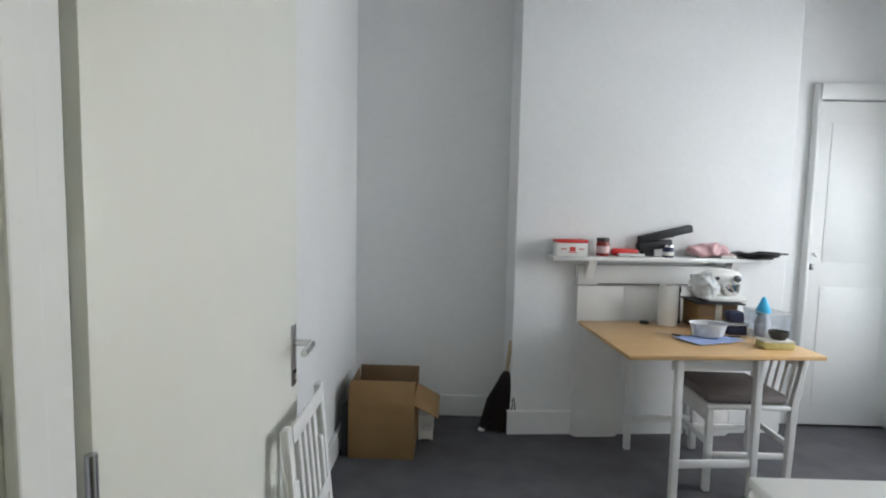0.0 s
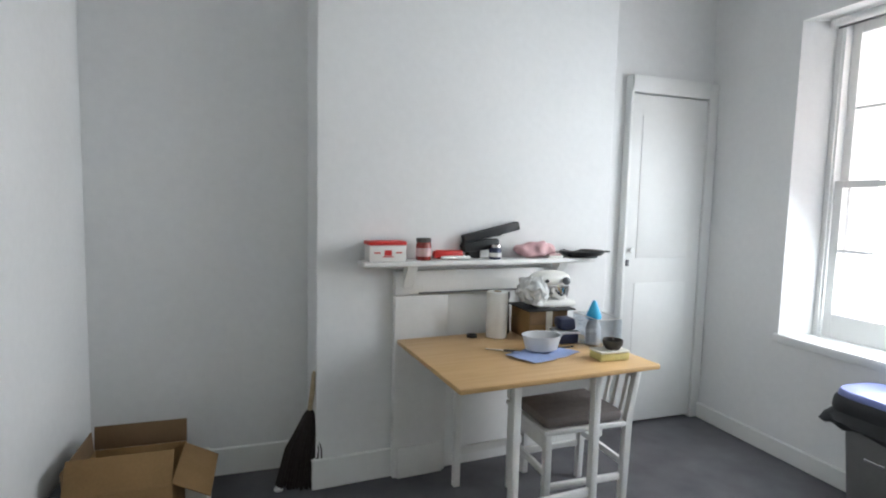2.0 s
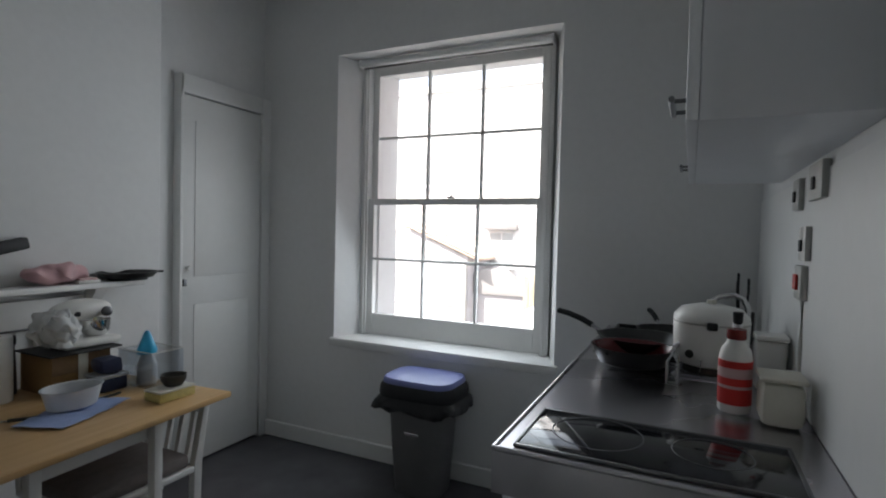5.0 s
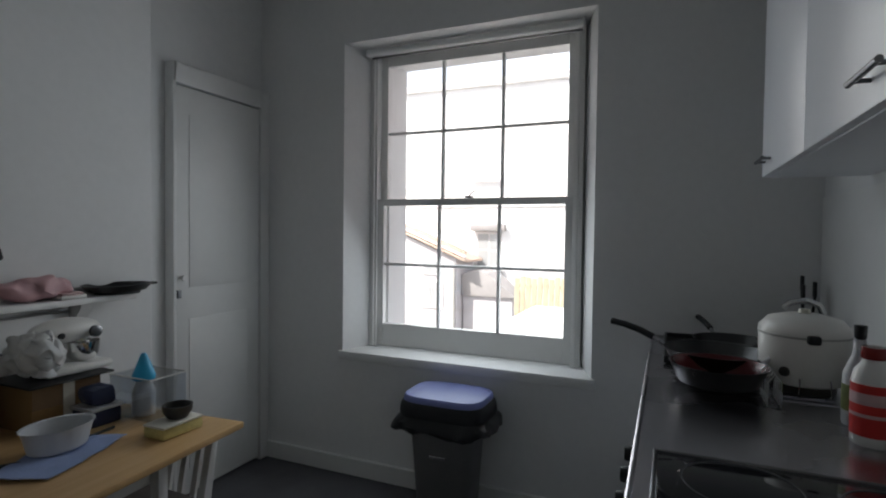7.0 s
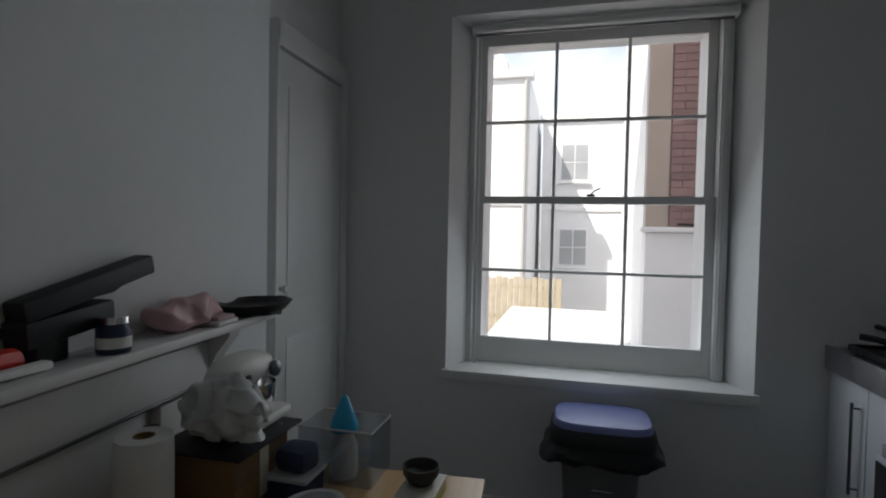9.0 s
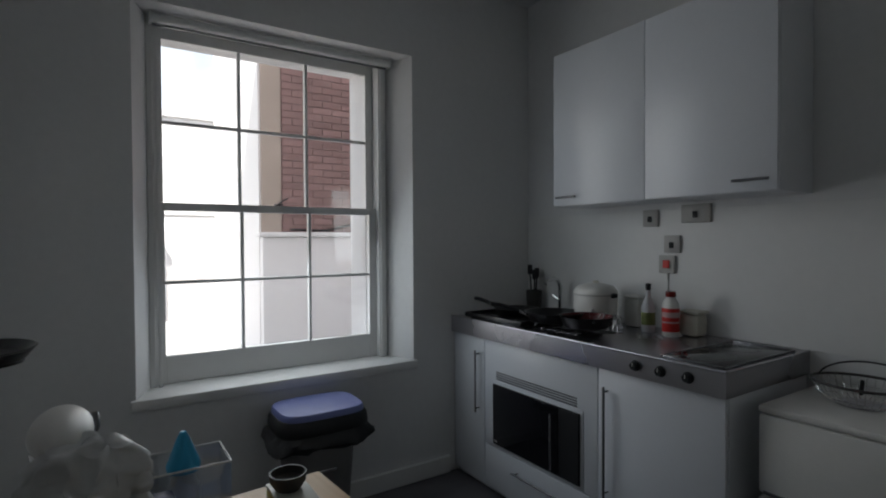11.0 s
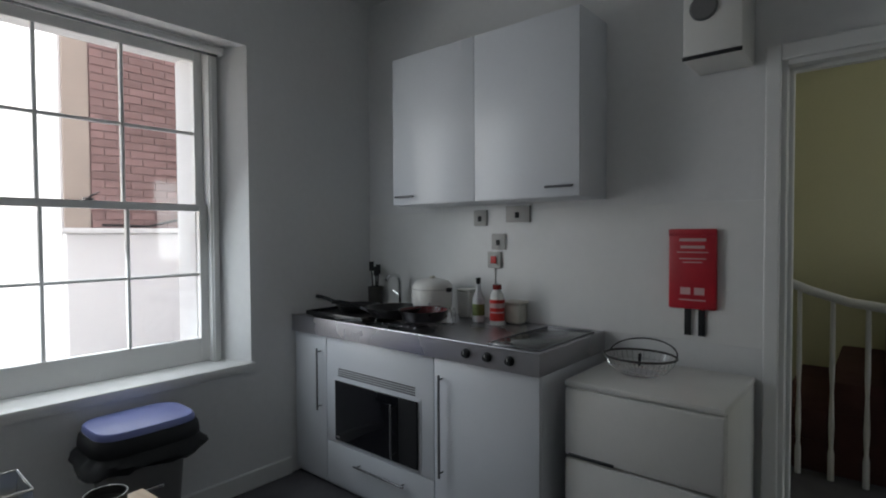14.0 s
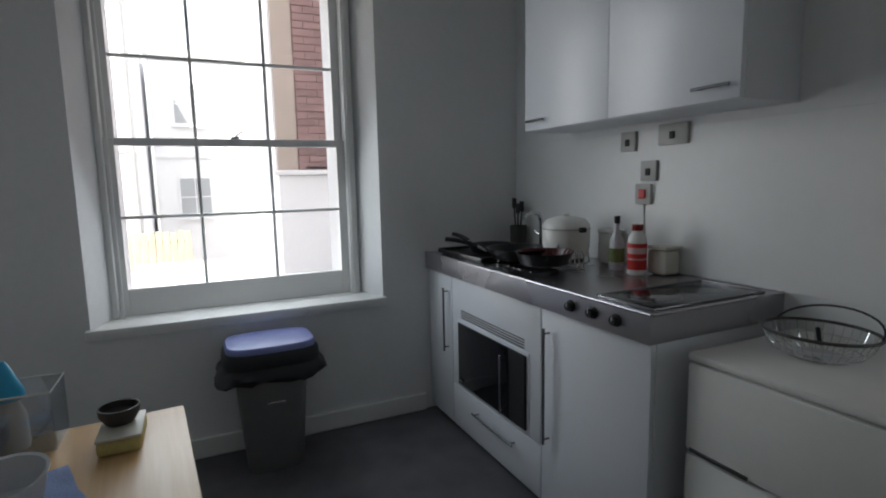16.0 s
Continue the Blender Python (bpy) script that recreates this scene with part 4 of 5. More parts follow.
for k in range(6):
    part("drainer_ridge", tube([(2.20 + k * 0.045, 0.15, 0.9305), (2.20 + k * 0.045, 0.50, 0.9305)], 0.003, 6), STEEL, wt)

W0 = 0.937


def frying_pan(x, y, z, r, turn, label, inside, h=0.045):
    """A pan with flared wall and a riveted handle that points along turn degrees."""
    p = thing("frying_pan", (x, y, z), label, "pan")
    part("dish", lathe([(0, 0), (r * 0.76, 0), (r * 0.82, 0.004), (r, h), (r * 1.02, h + 0.001), (r * 0.985, h)], (x, y, z), 40), NONSTICK, p)
    part("inside", lathe([(r * 0.984, h), (r * 0.79, 0.0081), (0, 0.0079)], (x, y, z), 40), inside, p)
    c, s = math.cos(radians(turn)), math.sin(radians(turn))
    bmx = tube([(x + c * r * f, y + s * r * f, z + h * k) for f, k in ((1.0, 0.75), (1.15, 1.0), (1.3, 1.25))], 0.007, 10)
    part("neck", bmx, STEEL, p)
    part("handle", tube([(x + c * r * f, y + s * r * f, z + h * k) for f, k in ((1.3, 1.25), (1.6, 1.6), (2.0, 1.9), (2.3, 2.0))], 0.011, 10), BLACKP, p)
    return p


frying_pan(2.42, 0.42, 0.96, 0.15, 70, "large black frying pan with a raised handle over the drainer", NONSTICK, 0.05)
stand = thing("pan_stand", (2.42, 0.42, 0.931), "wire drying stand under the pan", "rack")
for a in range(4):
    c, s = math.cos(a * 1.571 + 0.8), math.sin(a * 1.571 + 0.8)
    part("wire_leg", tube([(2.42 + c * 0.10, 0.42 + s * 0.10, 0.934), (2.42 + c * 0.085, 0.42 + s * 0.085, 0.9565)], 0.003, 6), CHROME, stand)
part("ring", tube([(2.42 + 0.085 * math.cos(i * 0.3927), 0.42 + 0.085 * math.sin(i * 0.3927), 0.9565) for i in range(16)], 0.003, 6, closed=True), CHROME, stand)
frying_pan(2.20, 0.43, 0.96, 0.125, -60, "dark red pan with a black rim", REDPAN, 0.055)
frying_pan(2.80, 0.34, 0.9425, 0.13, 20, "black frying pan resting on the added dark tray shape", NONSTICK, 0.04)

# Black tray shape added to darken the steel round the sink
bt_ = thing("sink_darkening_tray", (2.76, 0.40, 0.931), "black tray shape added to darken the steel over the sink", "tray")
part("pan", box((2.52, 0.24, 0.9375), (2.99, 0.56, 0.942), 0.002), NONSTICK, bt_)
for lo, hi in (((2.51, 0.23, 0.9312), (2.519, 0.57, 0.957)), ((2.991, 0.23, 0.9312), (3.0, 0.57, 0.957)), ((2.5192, 0.5602, 0.9312), (2.9908, 0.57, 0.957)), ((2.5192, 0.23, 0.9312), (2.9908, 0.2398, 0.957))):
    part("rim", box(lo, hi, 0.003), NONSTICK, bt_)
rc = thing("rice_cooker", (2.335, 0.205, 0.931), "white rice cooker with rounded lid and wire cradle", "rice cooker")
RC = (2.335, 0.205, 0.958)
part("body", lathe([(0, 0), (0.085, 0), (0.10, 0.008), (0.109, 0.05), (0.112, 0.13), (0.110, 0.14)], RC, 40), WHITEP, rc)
part("lid", lathe([(0.1125, 0.1405), (0.111, 0.155), (0.09, 0.18), (0.045, 0.192), (0, 0.194)], RC, 40), WHITEP, rc)
part("seam", lathe([(0.1115, 0.134), (0.1135, 0.135), (0.1135, 0.1395), (0.1115, 0.14)], RC, 40), PLATE, rc, "grey seam under the lid")
part("vent_knob", lathe([(0, 0.1945), (0.016, 0.1945), (0.014, 0.206), (0, 0.207)], RC, 16), IVORY, rc)
part("button", lathe([(0, 0), (0.014, 0), (0.012, 0.006), (0, 0.007)], n=16, m=Matrix.Translation((2.245, 0.265, 1.0)) @ Matrix.Rotation(radians(56), 4, "Z") @ Matrix.Rotation(radians(-90), 4, "X")), GREYSTONE, rc, "round dark switch")
part("side_handle", box((2.445, 0.185, 1.055), (2.475, 0.225, 1.07), 0.004), WHITEP, rc)
part("lid_catch", box((2.205, 0.19, 1.083), (2.235, 0.22, 1.106), 0.005), BLACKP, rc, "black lid catch")
part("foot_ring", lathe([(0, 0), (0.07, 0), (0.08, 0.004), (0.08, 0.0265), (0, 0.0265)], (2.335, 0.205, 0.931), 30), GREYSTONE, rc)
for a0 in (2.3, 2.9, 3.5):
    c, s_ = math.cos(a0), math.sin(a0)
    part("cradle_wire", tube([(2.335 + c * 0.118, 0.205 + s_ * 0.118, 0.99), (2.335 + c * 0.122, 0.205 + s_ * 0.122, 0.945), (2.335 + c * 0.10, 0.205 + s_ * 0.10, 0.934)], 0.003, 6), CHROME, rc)
ut = thing("utensil_pot", (2.92, 0.1, 0.931), "dark pot of cooking utensils in the corner", "utensil pot")
part("pot", lathe([(0, 0), (0.045, 0), (0.05, 0.13), (0.046, 0.13), (0.041, 0.006), (0, 0.006)], (2.94, 0.075, 0.931), 24), GREYSTONE, ut)
for a, b, h in ((0.02, 0.01, 0.28), (-0.02, 0.015, 0.25), (0.0, -0.02, 0.26)):
    bm = tube([(2.94 + a * 0.5, 0.075 + b * 0.5, 0.96), (2.94 + a * 1.2, 0.075 + b * 1.2, 0.931 + h - 0.05)], 0.005, 8)
    box((-0.02, -0.004, 0), (0.02, 0.004, 0.06), 0.004, bm, Matrix.Translation((2.94 + a * 1.2, 0.075 + b * 1.2, 0.931 + h - 0.05)))
    part("utensil", bm, BLACKP, ut)
SHIFT = Vector((0.068, -0.034, 0))
bt = thing("cleaner_bottle", (1.90, 0.2, W0), "white bottle with red label and dark red cap", "bottle")
BC = (1.865, 0.195, 0.931)
part("body", lathe([(0, 0), (0.034, 0), (0.038, 0.006), (0.038, 0.135), (0.034, 0.155), (0.022, 0.172), (0.02, 0.18), (0, 0.18)], BC, 28), WHITEP, bt)
part("label", lathe([(0.0383, 0.022), (0.0387, 0.022), (0.0387, 0.13), (0.0383, 0.13)], BC, 28), REDL, bt, "red label with a pale stripe")
part("stripe", lathe([(0.0388, 0.062), (0.0391, 0.062), (0.0391, 0.069), (0.0388, 0.069)], BC, 28), PALEINK, bt)
part("print", lathe([(0.0388, 0.088), (0.0391, 0.088), (0.0391, 0.112), (0.0388, 0.112)], BC, 28), PALEINK, bt, "unreadable pale print")
part("cap", lathe([(0.021, 0.1805), (0.023, 0.184), (0.022, 0.206), (0, 0.208)], BC, 20), JAM, bt, "dark red cap")
SHIFT = Vector((0, 0, 0))
gb = thing("glass_bottle", (2.06, 0.15, 0.934), "slim glass bottle with green label and black stopper", "bottle")
GB = (2.06, 0.15, 0.9315)
part("glass", lathe([(0, 0), (0.03, 0), (0.032, 0.006), (0.032, 0.12), (0.013, 0.17), (0.012, 0.20), (0.009, 0.20), (0.01, 0.168), (0.028, 0.118), (0.028, 0.008), (0, 0.006)], GB, 24), MILKY, gb)
part("label", lathe([(0.0323, 0.035), (0.0327, 0.035), (0.0327, 0.095), (0.0323, 0.095)], GB, 24), GREENL, gb, "green leafy label")
part("stopper", lathe([(0, 0.1995), (0.0085, 0.1995), (0.012, 0.205), (0.013, 0.232), (0, 0.234)], GB, 16), BLACKP, gb)
SHIFT = Vector((0.075, 0.005, 0))
jg = thing("ivory_canister", (1.80, 0.07, W0), "squat ivory plastic canister against the wall", "canister")
part("body", box((1.755, 0.02, 0.931), (1.855, 0.11, 1.035), 0.02), IVORY, jg)
part("lid", box((1.752, 0.017, 1.0355), (1.858, 0.113, 1.048), 0.006), IVORY, jg)
SHIFT = Vector((0.16, 0, 0))
jg2 = thing("white_canister", (1.95, 0.07, W0), "taller white plastic canister against the wall", "canister")
part("body", box((2.0, 0.015, 0.931), (2.085, 0.095, 1.075), 0.014), WHITEP, jg2)
part("lid", box((1.998, 0.013, 1.0755), (2.087, 0.097, 1.09), 0.005), WHITEP, jg2)
SHIFT = Vector((-0.02, 0.05, 0))
wire = thing("wire_dish_rack", (2.15, 0.24, 0.931), "small chrome wire dish rack", "rack")
for k in range(5):
    x = 2.12 + k * 0.028
    part("wire_hoop", tube([(x, 0.245, 0.935), (x, 0.245, 1.0), (x, 0.26, 1.02), (x, 0.275, 1.0), (x, 0.275, 0.935)], 0.0022, 6), CHROME, wire)
for y in (0.245, 0.275):
    part("rail", tube([(2.11, y, 0.9355), (2.24, y, 0.9355)], 0.0025, 6), CHROME, wire)

SHIFT = Vector((0, 0, 0))
# wall cabinet
wcab = thing("wall_cabinet", (1.98, 0.15, 1.55), "white laminate wall cabinet with two doors", "cabinet")
C0, C1, CZ0, CZ1, CY = 1.42, 2.555, 1.558, 2.375, 0.288
part("body", box((C0, 0.002, CZ0), (C1, CY - 0.021, CZ1), 0.002), UNITW, wcab)
for x0, x1, hx in ((C0 + 0.001, 1.981, 1.50), (1.984, C1 - 0.001, 2.44)):
    d = part("door", box((x0, CY - 0.02, CZ0 + 0.002), (x1, CY, CZ1 - 0.002), 0.002), UNITW, wcab)
    bar_handle(d, (hx - 0.06, CY, CZ0 + 0.045), (hx + 0.075, CY, CZ0 + 0.045), 0.024)

# fridge
frg = thing("under_counter_fridge", (1.09, 0.28, 0), "small white two-door fridge standing by the worktop", "fridge")
F0, F1, FY, FZ = 0.80, 1.365, 0.535, 0.825
part("body", box((F0, 0.02, 0.02), (F1, FY - 0.045, FZ - 0.025), 0.006), WHITEP, frg)
part("top", box((F0 - 0.002, 0.02, FZ - 0.0245), (F1 + 0.002, FY - 0.002, FZ), 0.008), WHITEP, frg)
fd = part("door", box((F0, FY - 0.044, 0.53), (F1, FY, FZ - 0.027), 0.012), WHITEP, frg)
part("door", box((F0, FY - 0.044, 0.04), (F1, FY, 0.522), 0.012), WHITEP, frg)
part("handle_groove", box((F1 - 0.20, FY + 0.0003, 0.533), (F1 - 0.02, FY + 0.006, 0.545), 0.003), DARKSTEEL, fd)
for x in (F0 + 0.04, F1 - 0.07):
    part("foot", lathe([(0, 0), (0.018, 0), (0.018, 0.02), (0, 0.02)], (x, 0.45, 0), 14), BLACKP, frg)
col = thing("wire_basket", (1.17, 0.26, FZ), "shallow steel wire basket with a dark handle on the fridge", "basket")
CC = (1.17, 0.26, FZ + 0.004)
PROF = ((0.075, 0.0), (0.105, 0.012), (0.127, 0.036), (0.14, 0.068))


def hoop(r, z, n=40):
    return [(CC[0] + r * math.cos(2 * math.pi * i / n), CC[1] + 0.88 * r * math.sin(2 * math.pi * i / n), CC[2] + z) for i in range(n)]


part("base", lathe([(0, 0), (0.076, 0), (0.076, 0.004), (0, 0.004)], (CC[0], CC[1], CC[2] - 0.0035), 36, (1, 0.88)), STEEL, col, "steel base disc")
for r, z in PROF[1:3]:
    part("ring_wire", tube(hoop(r, z), 0.0016, 5, closed=True), CHROME, col)
for k in range(36):
    c, s_ = math.cos(k * math.pi / 18), 0.88 * math.sin(k * math.pi / 18)
    part("wire", tube([(CC[0] + c * r, CC[1] + s_ * r, CC[2] + z) for r, z in PROF], 0.0014, 5), CHROME, col)
part("rim", tube(hoop(0.141, 0.069), 0.0048, 8, closed=True), GREYSTONE, col, "dark rim")
part("wire_handle", tube([(CC[0] + 0.135 * math.cos(a), CC[1] - 0.03 - 0.08 * math.sin(a), CC[2] + 0.072 + 0.05 * math.sin(a)) for a in [math.pi * k / 16 for k in range(17)]], 0.0032, 8), BLACKP, col)
part("spoon", tube([(1.18, 0.235, FZ + 0.03), (1.16, 0.285, FZ + 0.085)], 0.006, 8), BLACKP, col)

SHIFT = Vector((-0.005, 0.006, -0.015))
setting("splashback", box((0.7765, 0.0004, 0.9325), (XR - 0.002, 0.006, 1.525), 0.001), TRIM, "white gloss splashback panel behind the worktop", "splashback")
# fire blanket
fb = thing("fire_blanket", (1.04, 0.01, 1.08), "red fire blanket pouch with two black pull straps", "fire blanket")
part("pouch", box((0.945, 0.001, 1.088), (1.135, 0.026, 1.428), 0.009), REDF, fb)
part("flap", box((0.947, 0.0265, 1.40), (1.133, 0.03, 1.426), 0.002), REDF, fb)
for x0, x1, z0, z1 in ((0.985, 1.09, 1.375, 1.387), (0.99, 1.085, 1.345, 1.357), (0.975, 1.10, 1.327, 1.331), (0.985, 1.09, 1.30, 1.304), (1.0, 1.075, 1.285, 1.289),
                       (0.99, 1.03, 1.15, 1.18), (1.045, 1.085, 1.15, 1.18), (0.985, 1.09, 1.125, 1.13)):
    part("print", box((x0, 0.0262, z0), (x1, 0.0268, z1)), PALEINK, fb, "faded unreadable print")
for x in (0.99, 1.045):
    part("strap", box((x, 0.006, 0.975), (x + 0.028, 0.011, 1.0875), 0.002), BLACKP, fb, "black webbing strap")

SHIFT = Vector((0, 0, 0))
# sockets and switches
for x, z, w, h in ((2.143, 1.485, 0.086, 0.086), (1.90, 1.50, 0.146, 0.086), (2.022, 1.354, 0.086, 0.086)):
    so = thing("wall_socket", (x, 0.0, z), "grey-white plastic wall switch plate", "socket", "wall plates over the worktop")
    part("plate", box((x - w / 2, 0.001, z - h / 2), (x + w / 2, 0.02, z + h / 2), 0.004), PLATE, so)
    part("rocker", box((x - 0.012, 0.0205, z - 0.02), (x + 0.012, 0.026, z + 0.01), 0.003), BLACKP, so)
cs = thing("cooker_switch", (2.048, 0, 1.254), "cooker switch plate with a red rocker", "switch")
part("plate", box((2.005, 0.001, 1.21), (2.091, 0.022, 1.298), 0.004), PLATE, cs)
part("rocker", box((2.03, 0.0225, 1.235), (2.066, 0.03, 1.275), 0.003), REDL, cs, "red rocker")
part("cable", tube([(2.048, 0.008, 1.209), (2.046, 0.008, 1.10), (2.05, 0.008, 0.956)], 0.006, 8), PLATE, cs)

# heater unit by the door
bo = thing("water_heater", (0.92, 0.12, 2.06), "white boxy water heater mounted high by the doorway", "heater")
part("case", box((0.815, 0.002, 2.05), (1.02, 0.24, 2.62), 0.012), WHITEP, bo)
part("base_seam", box((0.815, 0.2403, 2.052), (1.02, 0.2445, 2.068), 0.002), BLACKP, bo, "dark bottom edge")
part("dial", lathe([(0, 0), (0.05, 0), (0.05, 0.006), (0.044, 0.012), (0, 0.012)], n=28, m=Matrix.Translation((0.945, 0.2405, 2.24)) @ Matrix.Rotation(radians(-90), 4, "X")), BINGREY, bo, "grey round dial")

# ---- hall beyond the doorway ----
setting("hall_wall_south", box((-2.6, -2.75, 0), (2.2, -2.6, ZC)), HALLP, "pale yellow painted hall wall", "wall")
setting("hall_wall_east", box((2.05, -2.6, 0), (2.2, -0.13, ZC)), HALLP, "pale yellow painted hall end wall", "wall")
# Unseen opening cut in this wall to let sky light into the hall
bm = bmesh.new()
for lo, hi in (((-2.75, -2.75, 0), (-2.6, 0, 1.0)), ((-2.75, -2.75, 2.3), (-2.6, 0, ZC)), ((-2.75, -2.75, 1.0), (-2.6, -2.0, 2.3)), ((-2.75, -0.9, 1.0), (-2.6, 0, 2.3))):
    box(lo, hi, bm=bm)
setting("hall_wall_west", bm, HALLP, "pale yellow painted landing wall with an unseen opening added for light", "wall")
setting("hall_floor", box((-2.6, -2.6, -0.12), (XL - 0.2, -0.13, 0)), CARPET, "dark carpet of the landing", "floor")
stair = thing("staircase", (0.3, -1.9, 0), "staircase with maroon carpet rising behind the banister", "staircase")
for k in range(7):
    part("step", box((1.15 - k * 0.25, -2.58, 0.001 if k == 0 else 0.18 * k + 0.001), (0.90 - k * 0.25 - (0 if k == 6 else 0.0), -1.32, 0.18 * (k + 1)), 0.01), STAIRC, stair)
    if k:
        part("riser_block", box((1.15 - k * 0.25 - 0.25, -2.58, 0.002), (1.15 - k * 0.25 - 0.002, -1.32, 0.18 * k)), STAIRC, stair)
ban = thing("banister", (0.4, -1.2, 0), "white painted banister with turned spindles and handrail", "banister")
pts = [(1.36, -1.24, 1.33), (0.92, -1.24, 1.14), (0.74, -1.24, 1.065), (0.56, -1.24, 1.01), (0.3, -1.24, 0.975), (-0.2, -1.24, 0.96), (-0.9, -1.24, 0.955)]
part("handrail", tube(pts, 0.026, 12), WHITEWOOD, ban)
for k in range(14):
    x = 1.25 - k * 0.155
    top = np.interp(-x, [-p[0] for p in pts], [p[2] for p in pts]) - 0.024
    part("spindle", lathe([(0, 0), (0.016, 0), (0.016, 0.15), (0.01, 0.18), (0.015, 0.3), (0.009, 0.5), (0.014, 0.62), (0.012, float(top)), (0, float(top))], (x, -1.24, 0.0), 10), WHITEWOOD, ban)
part("newel", box((1.36, -1.285, 0), (1.44, -1.2, 1.42), 0.01), WHITEWOOD, ban)

# ---- outside ----
setting("ground", box((-90, -150, -3.7), (400, 150, -3.5)), GROUNDM, "pale paved yard ground reaching away", "ground")
own = thing("neighbour_parapet", (6.3, 0.5, -3.5), "flat roofed white rendered extension below the window", "building")
part("wall", box((5.2, -4, -3.5), (9.4, 2.6, 0.10), 0.02), STUCCO, own)
part("roof", box((5.15, -4.05, 0.101), (9.45, 2.65, 0.16), 0.01), ROOFW, own)
part("coping", box((5.1, -4.1, 0.161), (5.35, 2.7, 0.24), 0.02), STUCCO, own)

def outside_house(base, label, x, y0, y1, top, panes, w, h):
    """A stucco house front facing the window: wall, parapet, band, framed windows with sills."""
    b = thing("white_house", base, label, "house", "houses behind the yard")
    part("wall", box((x, y0, -3.5), (x + 6, y1, top), 0.02), STUCCO, b)
    part("parapet", box((x - 0.14, y0 - 0.1, top + 0.001), (x + 0.4, y1 + 0.1, top + 0.25), 0.03), STUCCO, b)
    part("string_course", box((x - 0.06, y0, 2.3), (x - 0.001, y1, 2.45), 0.01), STUCCO, b)
    for y, z in panes:
        wd = part("window", box((x - 0.05, y - w / 2 - 0.08, z - 0.08), (x - 0.001, y + w / 2 + 0.08, z + h + 0.08), 0.01), STUCCO, b)
        for k in (0, 1):
            for m in (0, 1):
                part("pane", box((x - 0.062, y - w / 2 + m * (w / 2 + 0.02), z + k * (h / 2 + 0.02)), (x - 0.052, y - 0.02 + m * (w / 2 + 0.02), z + h / 2 - 0.02 + k * (h / 2 + 0.02))), OUTPANE, wd)
        part("sill", box((x - 0.16, y - w / 2 - 0.14, z - 0.15), (x - 0.051, y + w / 2 + 0.14, z - 0.081), 0.01), STUCCO, wd)
    return b


house = outside_house((17.3, 8, -3.5), "tall white stucco terrace house with sash windows", 17.3, 3.1, 20, 6.3,
                      [(6.15, 3.3), (8.75, 3.1), (11.4, 3.1), (14.0, 3.1), (6.05, 0.35), (11.4, 0.3), (14.0, 0.3)], 0.8, 1.05)
part("lintel", box((17.0, 5.45, 1.5), (17.239, 6.65, 1.72), 0.03), SLATE, house, "dark slate hood over the window")
part("drainpipe", tube([(17.2, 3.22, -3.4), (17.2, 3.22, 6.2)], 0.06, 10), PLATE, house, "grey drainpipe")
ch = part("chimney", box((18.4, 4.0, 6.301), (19.3, 4.9, 7.3), 0.04), STUCCO, house)
for y in (4.25, 4.65):
    part("chimney_pot", lathe([(0.12, 0), (0.15, 0.05), (0.12, 0.1), (0.11, 0.45), (0.13, 0.5), (0.09, 0.5), (0.09, 0.02)], (18.8, y, 7.301), 16), STUCCO, ch, "pale chimney pot")
outside_house((21, -6, -3.5), "pale stucco house front set further back", 21, -16, 2.9, 5.7,
              [(1.7, 3.5), (-1.9, 3.9), (-5.2, 3.9), (1.7, 0.3), (-1.9, 0.3), (-5.2, 0.3)], 0.95, 1.3)

bw_ = thing("brick_stack", (7.0, -0.6, 0), "red-brown brick side wall of the neighbouring building", "building")
part("core", box((6.02, -3.5, 0.17), (8.5, 0.98, 7.0)), MORTAR, bw_)
part("side_render", box((6.03, 0.981, 0.17), (8.5, 1.0, 7.0)), STUCCO, bw_, "white rendered side face")
part("base_course", box((5.9, -3.5, 0.165), (6.015, 1.0, 1.42), 0.02), STUCCO, bw_, "white rendered base")
part("coping", box((5.86, -3.5, 1.421), (6.014, 1.04, 1.47), 0.01), STUCCO, bw_, "white coping lip")
part("quoin", box((6.0, 0.78, 1.471), (6.019, 0.98, 7.0)), TERRABEIGE, bw_, "beige rendered corner strip")
part("drainpipe", tube([(5.94, -0.2, 1.475), (5.94, -0.2, 6.9)], 0.07, 10), STUCCO, bw_, "white painted drainpipe")
part("cable", tube([(5.97, 0.7, 1.50), (5.96, 0.3, 1.49), (5.96, 0.0, 1.56), (5.96, -0.12, 1.66)], 0.012, 6), BLACKP, bw_)
aer = thing("tv_aerial", (9.0, 0.28, 0.16), "thin metal television aerial on a mast", "aerial")
part("mast", tube([(9.0, 0.28, 0.161), (9.0, 0.28, 2.72)], 0.022, 8), DARKSTEEL, aer)
part("boom", tube([(9.0, 0.02, 2.52), (9.0, 0.42, 2.44)], 0.016, 6), DARKSTEEL, aer)
for k in range(5):
    part("element", tube([(8.9, 0.04 + k * 0.09, 2.516 - k * 0.018), (9.1, 0.04 + k * 0.09, 2.516 - k * 0.018)], 0.009, 5), DARKSTEEL, aer)

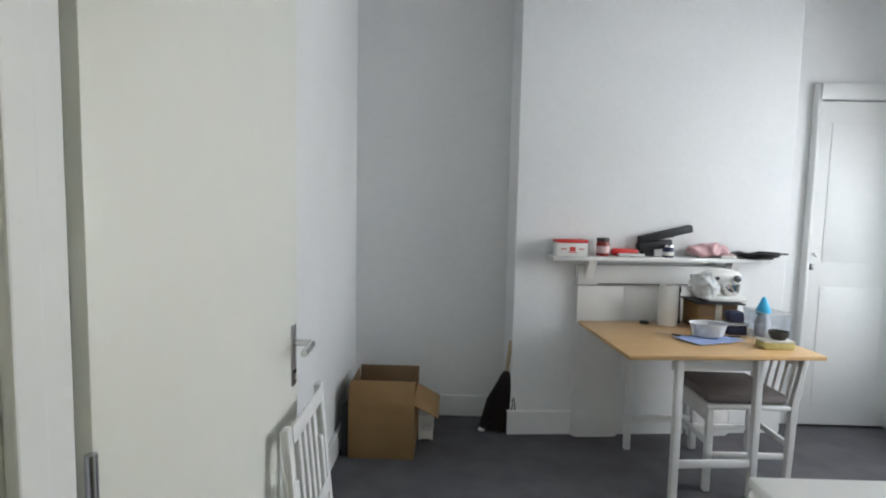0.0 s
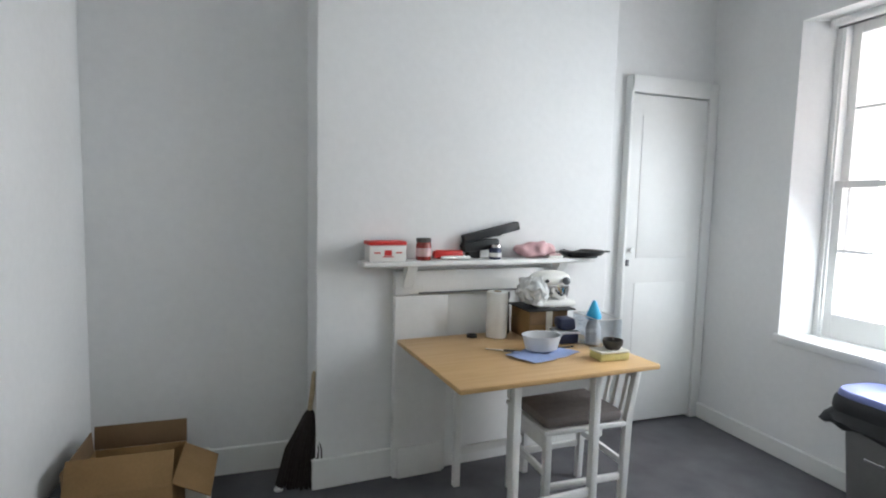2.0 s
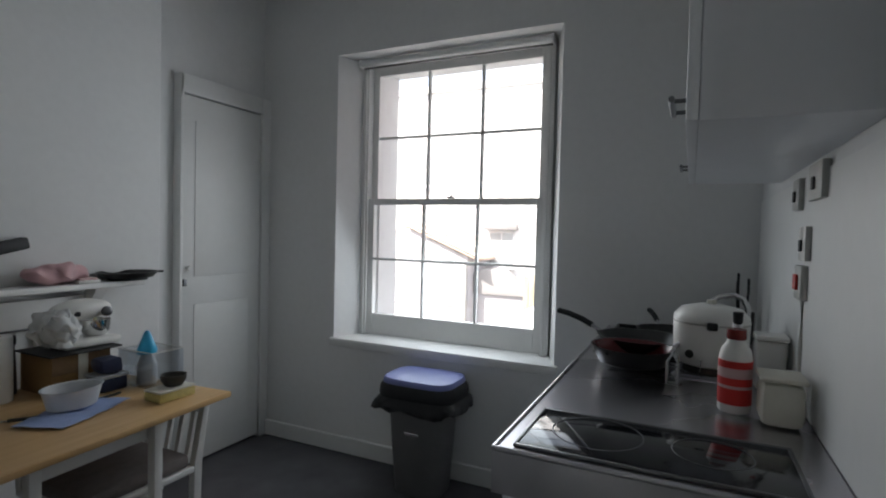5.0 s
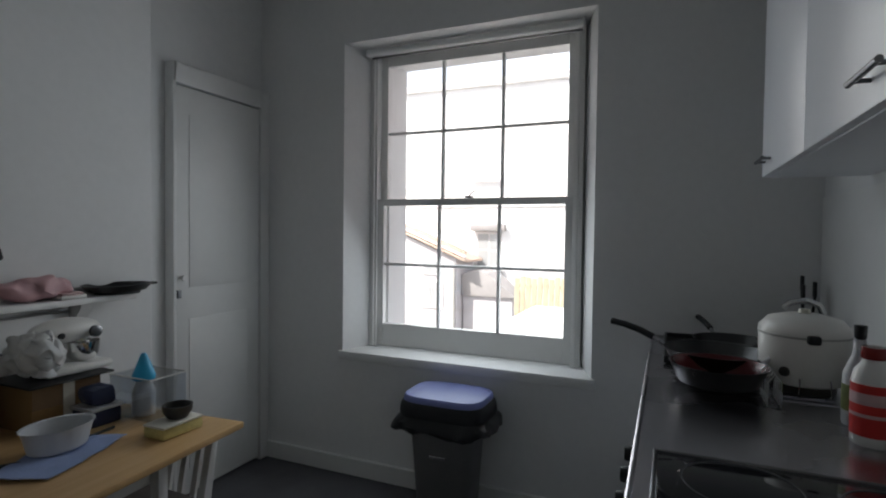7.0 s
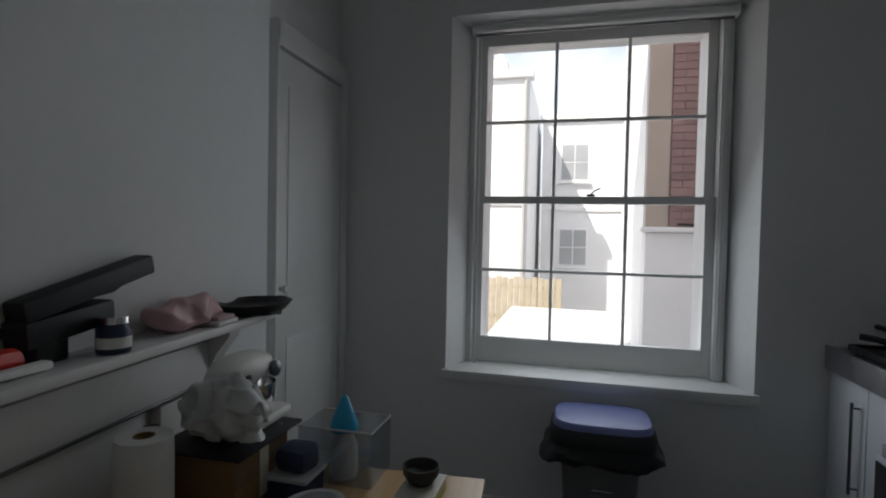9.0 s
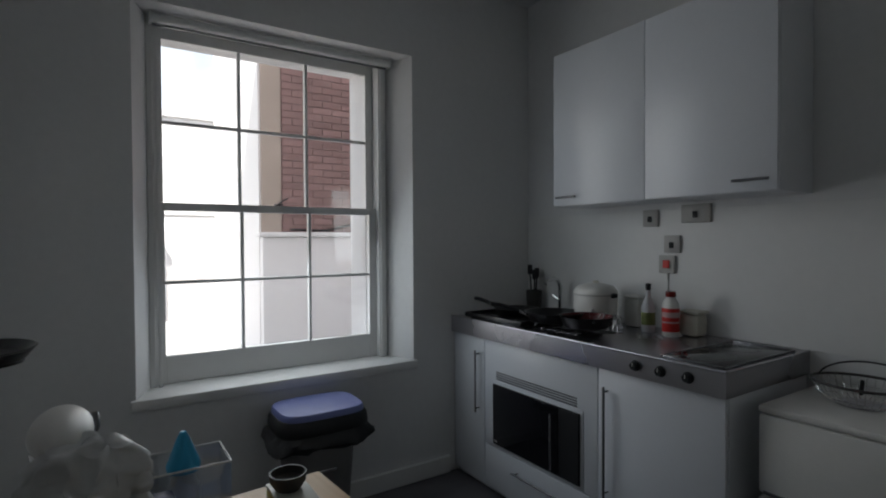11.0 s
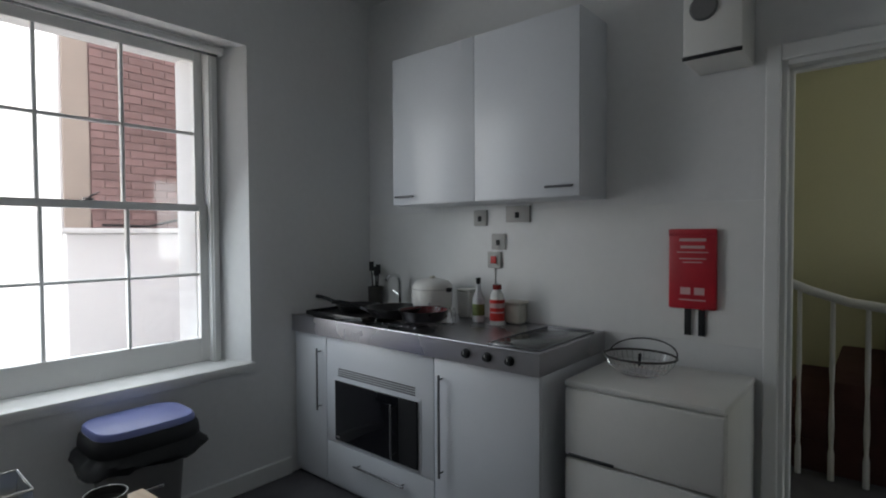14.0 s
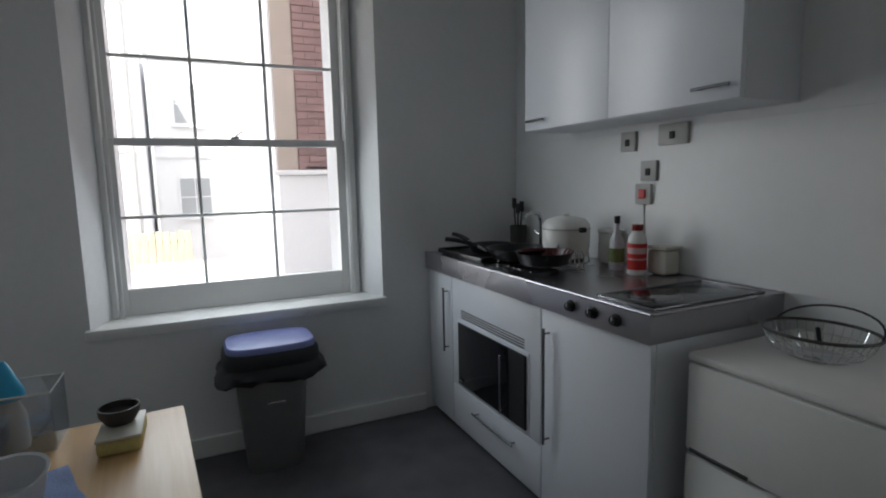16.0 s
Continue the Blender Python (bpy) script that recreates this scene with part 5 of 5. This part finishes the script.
RENDERG = mat("grey_render", (0.52, 0.50, 0.52), 0.9, var=0.08, scale=2, bump=0.1)
shed = thing("gabled_outhouse", (15.6, 8.6, -3.5), "grey rendered outhouse with a low pitched tiled roof", "outhouse")
part("wall", prism([(6.55, -3.5), (10.9, -3.5), (10.9, 0.62), (8.72, 1.5), (6.55, 0.62)], "x", 15.6, 17.1, 0.02), RENDERG, shed)
for k in range(4):
    d0 = k * 0.11
    part("verge_board", prism([(6.25, 0.55 + d0), (8.72, 1.55 + d0), (8.72, 1.615 + d0), (6.25, 0.615 + d0)], "x", 15.45 + 0.04 * k, 15.62 + 0.04 * k, 0.01), (PALETILE, STUCCO)[k % 2], shed, ("pale clay verge tiles", "pale barge board")[k % 2])
for sgn in (-1, 1):
    part("roof_slope", prism([(8.72, 1.52), (8.72 + sgn * 2.5, 0.51), (8.72 + sgn * 2.5, 0.58), (8.72, 1.6)], "x", 15.625, 17.15, 0.01), PALETILE, shed, "pale clay tiled slope")
for y, z in ((7.35, -0.95), (8.9, -0.95), (7.35, 0.1)):
    h_ = 0.9 if z < 0 else 0.5
    ow = part("window", box((15.56, y - 0.36, z), (15.599, y + 0.36, z + h_), 0.01), STUCCO, shed)
    for k in (0, 1):
        part("pane", box((15.546, y - 0.3 + k * 0.31, z + 0.06), (15.559, y - 0.01 + k * 0.31, z + h_ - 0.06)), OUTPANE, ow)
part("downpipe", tube([(15.54, 6.62, -3.4), (15.54, 6.62, 0.5)], 0.05, 8), PLATE, shed)
lean = thing("slate_lean_to", (16.6, 5.6, -3.5), "low lean-to with a grey slate hipped roof", "outhouse")
part("wall", box((16.1, 4.9, -3.5), (17.1, 6.52, -0.55), 0.02), RENDERG, lean)
part("roof", prism([(4.75, -0.549), (6.54, -0.549), (6.54, 0.1), (6.2, 0.25), (5.7, 0.2)], "x", 16.0, 17.1, 0.02), SLATE, lean)
fence = thing("timber_fence", (13, 2.9, -3.5), "weathered timber fence along the yard", "fence")
for k in range(15):
    part("board", box((13.0, 1.9 + k * 0.14, -3.5), (13.025, 2.025 + k * 0.14, 0.36 + 0.03 * math.sin(k * 2.1)), 0.004), FENCE, fence)
for z in (-0.6, 0.1):
    part("rail", box((13.026, 1.9, z), (13.08, 3.98, z + 0.08), 0.004), FENCE, fence)

# brick courses on the two faces that show
fm = bmesh.new()
box((-0.008, -0.105, -0.031), (0.008, 0.105, 0.031), 0.003, fm)
bme = bpy.data.meshes.new("brick")
fm.to_mesh(bme)
fm.free()
bme.materials.append(BRICK)
spare = []
for r_ in range(58):
    for c_ in range(9):
        y = 0.66 - c_ * 0.222 - (0.111 if r_ % 2 else 0)
        z = 1.51 + r_ * 0.075
        if len(spare) < 300 and c_ < 9:
            b = new("brick", bme)
            b.location = Vector((6.016, y, z)) - Vector((7.0, -0.6, 0))
            b.parent = bw_
            spare.append(b)
bm = bmesh.new()
for r_ in range(73):
    for c_ in range(20):
        n_ = r_ * 9 + c_
        y = 0.66 - c_ * 0.222 - (0.111 if r_ % 2 else 0)
        z = 1.51 + r_ * 0.075
        if (c_ < 9 and n_ < 300 and r_ < 34) or z > 6.95 or y < -3.35:
            continue
        box((6.008, y - 0.105, z - 0.031), (6.024, y + 0.105, z + 0.031), bm=bm)
for r_ in range(1, 73, 2):
    z = 1.51 + r_ * 0.075
    box((6.008, 0.666, z - 0.031), (6.024, 0.765, z + 0.031), bm=bm)
tagged(part("bricks", bm, BRICK, bw_, smooth=False), kind="stuff")
